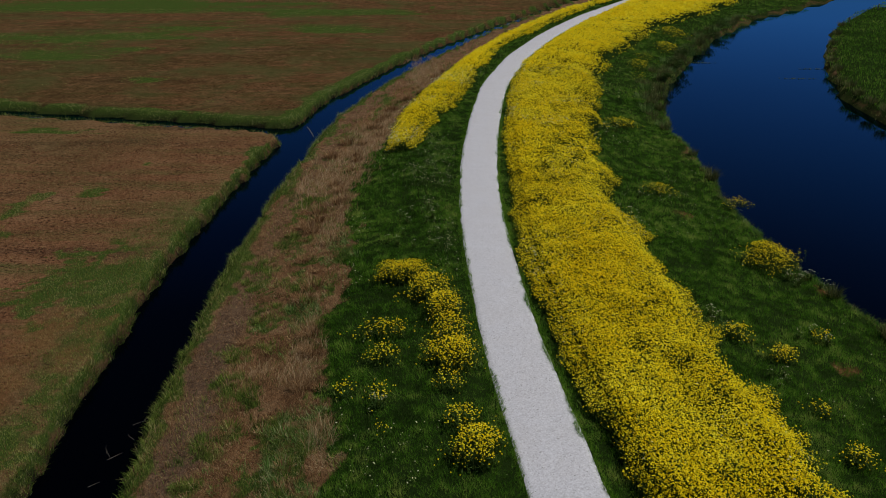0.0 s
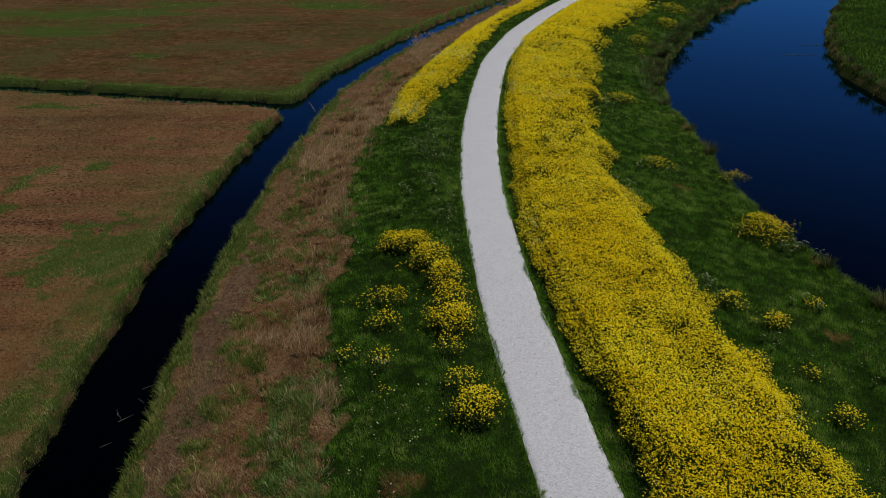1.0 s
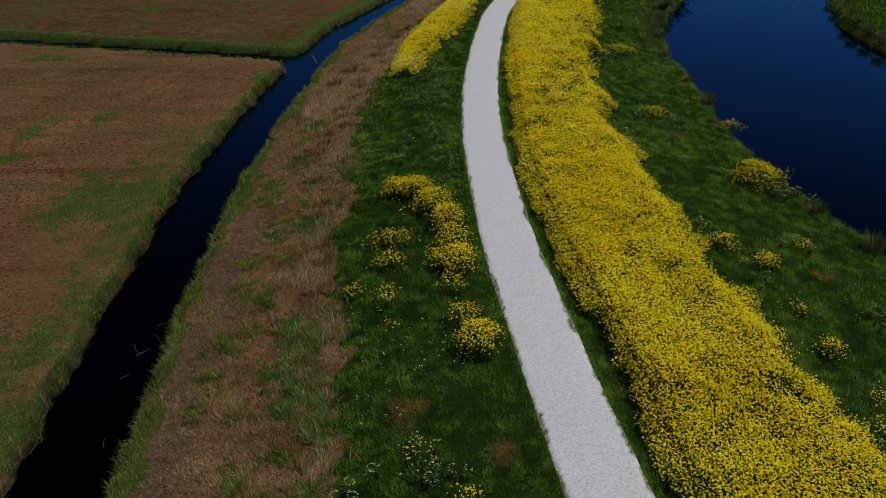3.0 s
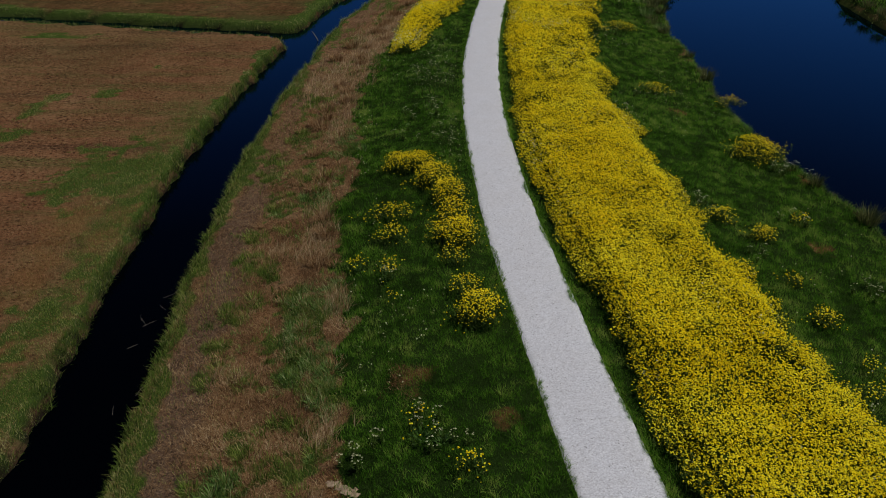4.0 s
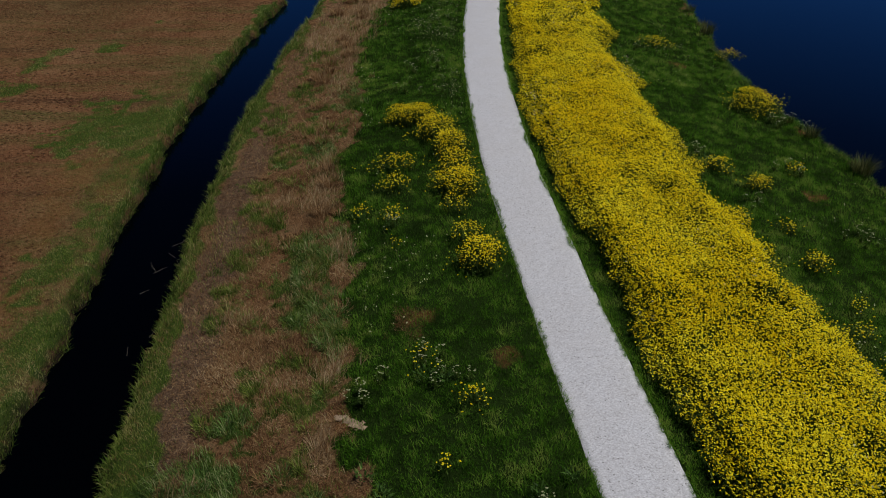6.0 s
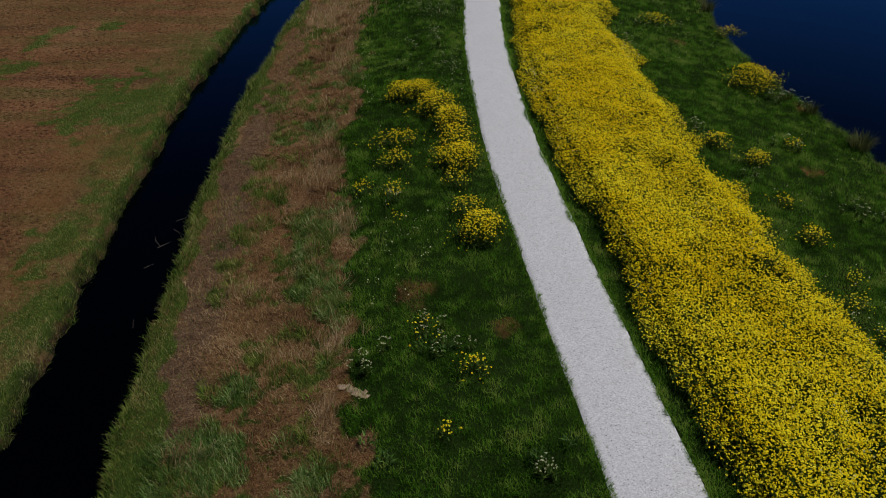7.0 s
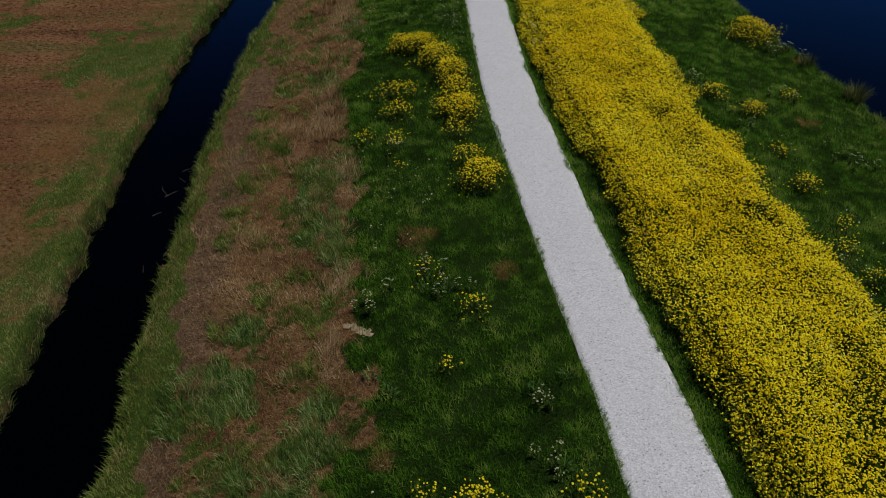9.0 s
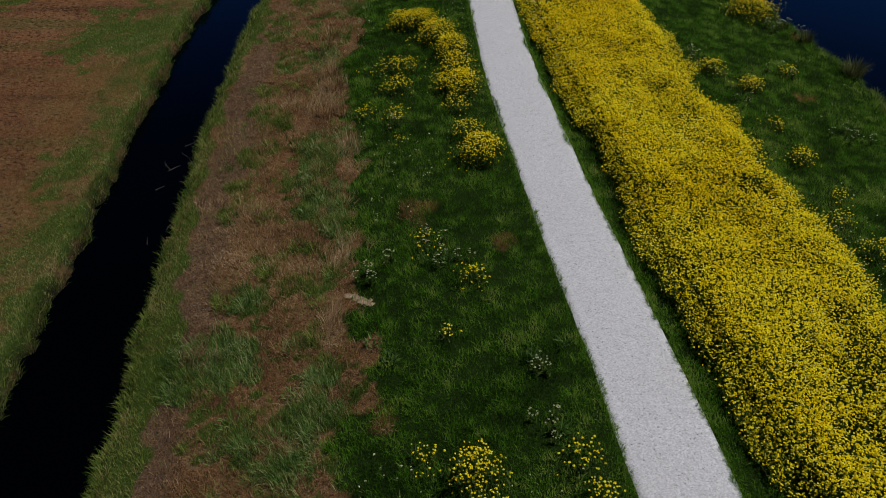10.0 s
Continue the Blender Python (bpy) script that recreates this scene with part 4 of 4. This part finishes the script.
for row in ((-0.41, 9.3, 0.22, 0.2, 11, 0.4, LOOSE), (0.23, 5.2, 0.5, 0.6, 105, 0.8, LOOSE), (-0.78, 5.8, 0.25, 0.25, 16, 0.5, LOOSE), (2.3, 5.6, 0.3, 0.35, 24, 0.5, LOOSE), (2.5, 4.7, 0.35, 0.3, 28, 0.5, LOOSE), (-0.92, 12.8, 0.35, 0.4, 14, 0.5, LOOSE),
            (12.5, 30.9, 0.85, 0.9, 420, 0.85, DENSE), (9.05, 23.8, 0.4, 0.3, 70, 0.55, LOOSE), (10.2, 22.7, 0.38, 0.3, 80, 0.5, LOOSE), (11.95, 24.2, 0.4, 0.3, 22, 0.5, LOOSE), (10.1, 19.6, 0.3, 0.25, 24, 0.45, LOOSE)):
    flower_clump(*row)
for row in ((10.25, 17.4, 0.38, 0.35, 60, 0.5, LOOSE), (10.5, 15.2, 0.35, 0.3, 14, 0.45, LOOSE), (10.1, 13.9, 0.4, 0.35, 22, 0.5, LOOSE), (10.5, 12.5, 0.4, 0.4, 40, 0.55, LOOSE), (13.3, 37.8, 0.5, 0.35, 50, 0.5, LOOSE), (9.9, 38.9, 0.7, 0.5, 80, 0.5, LOOSE),
            (10.3, 51.5, 0.9, 0.8, 130, 0.6, LOOSE), (15.2, 71.0, 0.8, 1.0, 75, 0.7, LOOSE), (19.6, 80.3, 1.1, 1.3, 110, 0.7, DENSE), (22.0, 88.4, 1.2, 1.5, 120, 0.8, DENSE), (16.4, 74.6, 0.8, 1.0, 30, 0.6, LOOSE), (14.4, 66.6, 0.7, 0.9, 22, 0.6, LOOSE)):
    flower_clump(*row)


def make_daisies():
    """Small white flowers sprinkled through the grass."""
    def chance(x, y):
        left = (x < PATH_MID(y) - 1.3) & (x > STRAW_E(y) + 0.3)
        right = (x > BED_E(y)) & (x < RIVER_W(y) - 0.4)
        k = step(layered(x, y, 2.2, 401), 0.48, 0.75)
        return overlooked(x, y) * k * np.where(left, np.where((y > 26) & (y < 46), 1.0, 0.35), np.where(right, 0.2, 0.0))

    out, green = [], []
    for x0, x1, y0, y1, per, size in ((-5, 15, 0, 48, 22, 1.0), (-5, 20, 48, 75, 8, 1.6)):
        x, y = scatter(x0, x1, y0, y1, per, chance)
        n = len(x)
        h = rng.uniform(0.15, 0.45, n)
        z = land(x, y)
        out.append(heads(x, y, z + h, rng.uniform(0.012, 0.026, n) * size, 5, rng.uniform(0, 1, n)))
        green.append(stems(x, y, z, z + h, 0.01, np.clip(rng.normal(0.5, 0.2, n), 0, 1)))
    bed = tagged(new("white_wildflowers"), "small white wildflowers sprinkled through the grass", "flowers", kind="stuff")
    for piece, data, mat in (("bloom", out, CREAM), ("foliage", green, STEM)):
        v, f, t = joined(data)
        part(piece, mesh_of(piece, v, f, mat, t), bed)


make_daisies()


def parsley_meshes():
    """A green stalk with side shoots, and a flat white umbel, to be shared."""
    n = 9
    a = np.linspace(0, 5.5, n)
    stalk = blades(np.zeros(n), np.zeros(n), np.full(n, -0.02), np.linspace(0.5, 0.36, n), np.full(n, 0.012), np.linspace(0.05, 0.45, n), np.linspace(0.4, 0.8, n), a)
    m = 26
    leaf = blades(rng.normal(0, 0.05, m), rng.normal(0, 0.05, m), rng.uniform(0.0, 0.2, m), rng.uniform(0.1, 0.22, m), rng.uniform(0.02, 0.05, m), rng.uniform(0.5, 0.95, m), rng.uniform(0.2, 0.7, m))
    v, f, t = joined([stalk, leaf])
    k = 12
    r, b = 0.035 * np.sqrt(rng.random(k)), rng.uniform(0, 6.28, k)
    w, g, u = heads(r * np.cos(b), r * np.sin(b), rng.normal(0, 0.004, k), np.full(k, 0.012), 3, rng.uniform(0.3, 1, k))
    return mesh_of("stalk", v, f, STEM, t), mesh_of("umbel", w, g, CREAM, u)


STALK, UMBEL = parsley_meshes()


def cow_parsley(x, y, tall):
    if abs(x - float(PATH_MID(y))) < 1.35:
        return
    base = tagged(new("cow_parsley"), "slender cow parsley plant with small white umbels", "wildflower", "cow parsley in the grass")
    base.location, base.rotation_euler = (x, y, float(land(np.array([x]), np.array([y]))[0])), (0, 0, rng.uniform(0, 6.28))
    base.scale = (tall / 0.5,) * 3
    part("stalk", STALK, base)
    for k, (a, lean, long) in enumerate(zip(np.linspace(0, 5.5, 9), np.linspace(0.05, 0.45, 9), np.linspace(0.5, 0.36, 9))):
        if rng.random() < 0.8:
            up = part("umbel", UMBEL, base)
            up.location = (math.cos(a) * lean * long, math.sin(a) * lean * long, long * math.sqrt(1 - lean**2) - 0.02)
            up.scale = (rng.uniform(0.42, 0.78),) * 3


for x, y, spread, count in ((-0.9, 12.8, 0.4, 7), (-2.2, 11.7, 0.3, 4), (-1.85, 12.25, 0.25, 3), (-0.25, 12.0, 0.3, 4), (1.67, 8.2, 0.3, 4), (1.8, 6.4, 0.3, 4), (5.2, 11.6, 0.25, 3), (4.7, 14.2, 0.2, 3), (5.6, 8.7, 0.2, 3), (-2.1, 19.7, 0.2, 4), (-1.2, 34.5, 1.0, 16),
                            (-2.0, 31.0, 0.8, 6), (-1.4, 41.5, 0.7, 8), (9.3, 49.9, 0.8, 10), (8.8, 25.0, 0.4, 8), (9.2, 37.9, 0.5, 4), (13.6, 29.6, 0.4, 6), (12.9, 29.2, 0.4, 5), (11.9, 24.3, 0.4, 5), (9.6, 21.3, 0.4, 4), (12.2, 19.2, 0.5, 8), (14.0, 28.7, 0.15, 3)):
    for _ in range(count):
        cow_parsley(x + rng.normal(0, spread * 0.7), y + rng.normal(0, spread * 0.7), rng.uniform(0.3, 0.5))


def tussock(x, y, radius, tall, count, mat, name, label, category, lean=(0.15, 0.8)):
    """A tuft of blades that spring from one root."""
    r, a = radius * 0.45 * np.sqrt(rng.random(count)), rng.uniform(0, 2 * np.pi, count)
    z0 = float(height(np.array([x]), np.array([y]))[0])
    v, f, t = blades(np.cos(a) * r, np.sin(a) * r, np.full(count, -0.03), rng.uniform(0.5, 1.05, count) * tall, rng.uniform(0.01, 0.021, count), rng.uniform(*lean, count), np.clip(rng.normal(0.5, 0.25, count), 0, 1), a + rng.normal(0, 0.4, count))
    ob = tagged(new(name, mesh_of(name, v, f, mat, t)), label, category, name + "s on the banks")
    ob.location = (x, y, z0)


for y, r, h, n in ((24.9, 0.8, 0.75, 420), (28.1, 0.5, 0.6, 200), (42.0, 0.7, 0.7, 300), (43.6, 0.5, 0.6, 150), (39.4, 0.45, 0.6, 160), (46.5, 0.5, 0.5, 150), (52.0, 0.6, 0.7, 200), (57.5, 0.8, 0.8, 260), (60.2, 0.8, 0.8, 260), (63.5, 0.8, 0.9, 300), (67.0, 0.8, 0.9, 320), (68.8, 0.8, 0.9, 320), (73.0, 0.9, 0.9, 380), (75.5, 0.9, 0.8, 380), (81.8, 1.0, 0.9, 380), (85.0, 1.0, 0.8, 380), (91.5, 1.1, 0.9, 380)):
    tussock(float(RIVER_W(y)) - 0.35, y, r, h, n, RUSH, "rush_tussock", "shaggy olive and straw rush tussock at the water's edge", "rushes")
for x, y, r, h, n in ((-4.8, 24.3, 0.6, 0.6, 220), (-4.6, 23.2, 0.6, 0.5, 200), (-4.6, 21.2, 0.7, 0.45, 200), (-6.0, 15.0, 0.6, 0.35, 160), (-4.4, 17.3, 0.5, 0.35, 140), (-5.3, 19.0, 0.5, 0.3, 120), (-6.6, 34.6, 0.6, 0.6, 200), (-6.3, 36.4, 0.7, 0.6, 220), (-5.6, 37.5, 0.6, 0.5, 180), (-7.0, 45.5, 0.8, 0.6, 220), (-6.4, 48.2, 0.8, 0.7, 240), (-5.2, 51.5, 0.8, 0.6, 220), (-4.4, 56.0, 0.9, 0.7, 260)):
    tussock(x, y, r, h, n, STRAW, "straw_tuft", "bleached dry straw tuft on the ditch bank", "dry grass", (0.3, 0.95))

for k in range(26):
    y = 27 + 1.7 * k + rng.uniform(-0.7, 0.7)
    tussock(float(STRAW_E(y)) - rng.uniform(0.2, 1.5), y, rng.uniform(0.5, 0.9), rng.uniform(0.35, 0.65), 200, STRAW, "straw_tuft", "bleached dry straw tuft on the ditch bank", "dry grass", (0.4, 0.97))
for where, each, mat, label in ((COOL, 3, COARSE, "coarse blue-green grass tuft among the straw"), (GRASSY, 2, BANK, "bright green grass tuft among the straw")):
    for cx, cy, rx, ry in where:
        for _ in range(each):
            tussock(cx + rng.normal(0, 0.5) * rx, cy + rng.normal(0, 0.5) * ry, rng.uniform(0.35, 0.7), rng.uniform(0.2, 0.36), 110, mat, "grass_tuft", label, "grass", (0.3, 0.95))
for k in range(110):
    y = rng.uniform(4.5, 34)
    x = rng.uniform(float(DITCH_E(y)) + 1.7, float(STRAW_E(y)))
    green = k % 5 < 2
    tussock(x, y, rng.uniform(0.3, 0.6), rng.uniform(0.14, 0.3), 75, (COARSE if k % 2 else BANK) if green else STRAW, "grass_tuft" if green else "straw_tuft", "small green grass tuft among the straw" if green else "flattened wisp of pale dry straw", "grass" if green else "dry grass", (0.5, 0.98))
for y in (56.5, 59.0, 61.5, 64.0, 67.0, 70.5, 74.5, 79.0, 84.0, 90.0, 96.0):
    tussock(float(RIVER_E(y)) + 0.35, y, 0.9, 0.7, 240, RUSH, "rush_tussock", "shaggy olive and straw rush tussock at the water's edge", "rushes")
for k in range(46):
    y = 53 + 1.2 * k + rng.uniform(-0.6, 0.6)
    tussock(float(RIVER_W(y)) - rng.uniform(0.2, 1.7), y, rng.uniform(0.7, 1.3), rng.uniform(0.45, 0.85), 200, RUSH if k % 3 else COARSE, "rush_tussock", "shaggy dark olive rush tussock on the river bank", "rushes", (0.15, 0.9))
for x, y in ((24.4, 84.4), (24.9, 85.3), (23.4, 82.0), (16.6, 65.6)):
    tussock(x, y, 0.6, 1.3, 46, RUSH, "reed_clump", "thin dark reeds standing in the river", "reeds", (0.05, 0.3))


def leafy_weed(x, y, radius, count):
    """A rosette of broad leaves round a few upright shoots."""
    a = rng.uniform(0, 6.28, count)
    r = radius * 0.35 * np.sqrt(rng.random(count))
    v, f, t = blades(np.cos(a) * r, np.sin(a) * r, rng.uniform(0.0, 0.22, count), rng.uniform(0.08, 0.17, count), rng.uniform(0.025, 0.05, count), rng.uniform(0.5, 0.97, count), np.clip(rng.normal(0.25, 0.15, count), 0, 1), a + rng.normal(0, 0.6, count))
    ob = tagged(new("leafy_weed", mesh_of("leafy_weed", v, f, COARSE, t)), "grey-green broad-leaved weed standing in the grass", "weed", "weeds in the grass")
    ob.location = (x, y, float(land(np.array([x]), np.array([y]))[0]))


for x, y, radius, count in ((-2.13, 19.6, 0.6, 70), (-3.15, 20.3, 0.4, 40), (-1.63, 8.6, 0.6, 50), (1.53, 8.4, 0.5, 46), (-0.86, 12.3, 0.8, 80), (-0.4, 12.1, 0.6, 50), (-2.05, 9.2, 0.5, 44), (2.2, 8.9, 0.4, 30), (0.5, 16.7, 0.6, 46), (1.9, 6.4, 0.5, 40), (8.9, 24.6, 0.6, 60), (13.0, 30.1, 0.6, 50), (-1.2, 34.8, 0.7, 50)):
    leafy_weed(x, y, radius, count)


def wooden_post(x, y, tall):
    """A weathered round post with a bevelled, slightly slanting head."""
    bm = bmesh.new()
    rings = []
    for z, rad in ((-0.4, 0.075), (tall - 0.03, 0.066), (tall, 0.045)):
        rings.append([bm.verts.new((rad * math.cos(b) + 0.04 * z, rad * math.sin(b), z + (0.02 * math.cos(b) if z > 0 else 0))) for b in (i * math.pi / 5 for i in range(10))])
    for one, two in zip(rings, rings[1:]):
        for i in range(10):
            bm.faces.new((one[i], one[(i + 1) % 10], two[(i + 1) % 10], two[i]))
    bm.faces.new(rings[0][::-1]), bm.faces.new(rings[-1])
    me = bpy.data.meshes.new("wooden_post")
    bm.to_mesh(me)
    bm.free()
    me.materials.append(WOOD)
    ob = tagged(new("wooden_post", me), "weathered grey wooden post on the far river bank", "post", "posts on the river bank")
    ob.location = (x, y, float(land(np.array([x]), np.array([y]))[0]))


wooden_post(44.0, 98.0, 0.75)
wooden_post(52.7, 110.0, 0.7)


def twig(points, thick, name, label):
    """A tapering bent stick, round in section."""
    bm = bmesh.new()
    rings = []
    for k, p in enumerate(points):
        rad = thick * (1 - 0.6 * k / (len(points) - 1))
        rings.append([bm.verts.new(Vector(p) + Vector((rad * math.cos(b), rad * math.sin(b) * 0.7, rad * math.sin(b)))) for b in (i * math.pi / 3 for i in range(6))])
    for one, two in zip(rings, rings[1:]):
        for i in range(6):
            bm.faces.new((one[i], one[(i + 1) % 6], two[(i + 1) % 6], two[i]))
    bm.faces.new(rings[0]), bm.faces.new(rings[-1][::-1])
    bmesh.ops.recalc_face_normals(bm, faces=bm.faces)
    me = bpy.data.meshes.new(name)
    bm.to_mesh(me)
    bm.free()
    me.materials.append(WOOD)
    return tagged(new(name, me), label, "stick")


twig([(-9.0, 51.9, -1.45), (-9.1, 51.9, -1.15), (-9.3, 52.0, -0.85), (-9.42, 52.0, -0.7)], 0.035, "wooden_stick", "grey dead stick standing slanted in the ditch water")
for x, y, turn, long in ((-9.4, 18.7, 0.5, 0.55), (-9.3, 20.3, 0.2, 0.4), (-9.1, 20.6, 0.9, 0.35), (-9.5, 17.5, 0.3, 0.4), (-9.7, 19.0, 1.9, 0.3), (-9.2, 19.6, 2.6, 0.3), (-8.6, 15.4, 1.1, 0.35), (-9.0, 14.6, 1.7, 0.3), (-9.55, 18.8, 2.2, 0.35)):
    c, s = math.cos(turn) * long / 2, math.sin(turn) * long / 2
    twig([(x - c, y - s, WATER_LEVEL - 0.03), (x, y, WATER_LEVEL + 0.04), (x + c * 0.5 - s * 0.08, y + s * 0.5 + c * 0.08, WATER_LEVEL + 0.06), (x + c, y + s, WATER_LEVEL + 0.1)], 0.0035, "twig", "bare pale twig poking out of the dark ditch water")


def sand_patch(x, y):
    """A bare crumbling streak of sand with a broken border."""
    n = 90
    g = np.linspace(-0.6, 0.6, n)
    X, Y = np.meshgrid(g, g)
    d = np.hypot(X / 0.24, (Y + 0.5 * X) / 0.13) + 2.8 * (layered(X + x, Y + y, 0.3, 501) - 0.5) + 0.7 * (patches(X, Y, 0.06, 503) - 0.5)
    Z = land(X + x, Y + y) - land(np.array([x]), np.array([y]))[0] + 0.025 * np.clip(1.1 - d, 0, 1) + 0.02 * patches(X, Y, 0.07, 505)
    i = (np.arange(n - 1)[:, None] * n + np.arange(n - 1)).ravel()
    f = np.stack([i, i + 1, i + n + 1, i + n], -1)
    f = f[(d.ravel()[f] < 1.0).all(1)]
    used, f = np.unique(f, return_inverse=True)
    me = mesh_of("sand_patch", np.stack([X, Y, Z], -1).reshape(-1, 3)[used], f.reshape(-1, 4), SAND, smooth=True)
    ob = tagged(new("sand_patch", me), "bare pale sand washed out at the grass edge", "sand")
    ob.location = (x, y, float(land(np.array([x]), np.array([y]))[0]) + 0.012)


sand_patch(-2.55, 11.0)


def shrub(x, y, radius, tall):
    """A low waterside bush: bent stems and many small leaves in uneven clumps."""
    base = tagged(new("shrub"), "dark green leafy shrub overhanging the river bank", "shrub")
    base.location = (x, y, float(height(np.array([x]), np.array([y]))[0]))
    k = 14
    a = rng.uniform(0, 6.28, k)
    v, f, t = blades(0.1 * np.cos(a), 0.1 * np.sin(a), np.full(k, -0.05), rng.uniform(0.7, 1.1, k) * tall, np.full(k, 0.03), rng.uniform(0.1, 0.6, k), rng.uniform(0.1, 0.5, k), a)
    part("stem", mesh_of("stem", v, f, STEM, t), base)
    cx, cy, cz = rng.normal(0, radius * 0.4, 16), rng.normal(0, radius * 0.4, 16), rng.uniform(0.25, 0.95, 16) * tall
    n = 900
    c = rng.integers(0, 16, n)
    x, y, z = cx[c] + rng.normal(0, radius * 0.16, n), cy[c] + rng.normal(0, radius * 0.16, n), cz[c] + rng.normal(0, tall * 0.09, n)
    v, f, t = blades(x, y, z, rng.uniform(0.06, 0.13, n), rng.uniform(0.04, 0.07, n), rng.uniform(0.4, 0.98, n), np.clip(rng.normal(0.25, 0.2, n), 0, 1))
    part("crown", mesh_of("crown", v, f, STEM, t), base)


shrub(20.2, 76.6, 1.1, 1.2)
shrub(18.6, 72.0, 1.0, 1.0)
shrub(25.9, 88.9, 1.2, 1.0)
shrub(29.0, 95.3, 1.2, 0.9)
shrub(22.6, 81.2, 0.9, 0.8)
shrub(16.4, 66.8, 0.8, 0.7)


def floating_weed(x, y, long, wide):
    """A thin drift of leaves on the water."""
    n = 60
    px, py = rng.normal(0, long / 2.5, n), rng.normal(0, wide / 2.5, n)
    v, f, t = blades(px, py, np.full(n, 0.006), rng.uniform(0.08, 0.2, n), rng.uniform(0.04, 0.09, n), np.full(n, 0.995), rng.uniform(0.0, 0.5, n))
    ob = tagged(new("floating_weed", mesh_of("floating_weed", v, f, RUSH, t)), "thin brownish drift of weed floating on the river", "water plant")
    ob.location = (x, y, WATER_LEVEL)


floating_weed(28.3, 70.8, 1.8, 0.3)
floating_weed(31.2, 75.0, 1.5, 0.25)
floating_weed(22.4, 77.6, 1.2, 0.25)
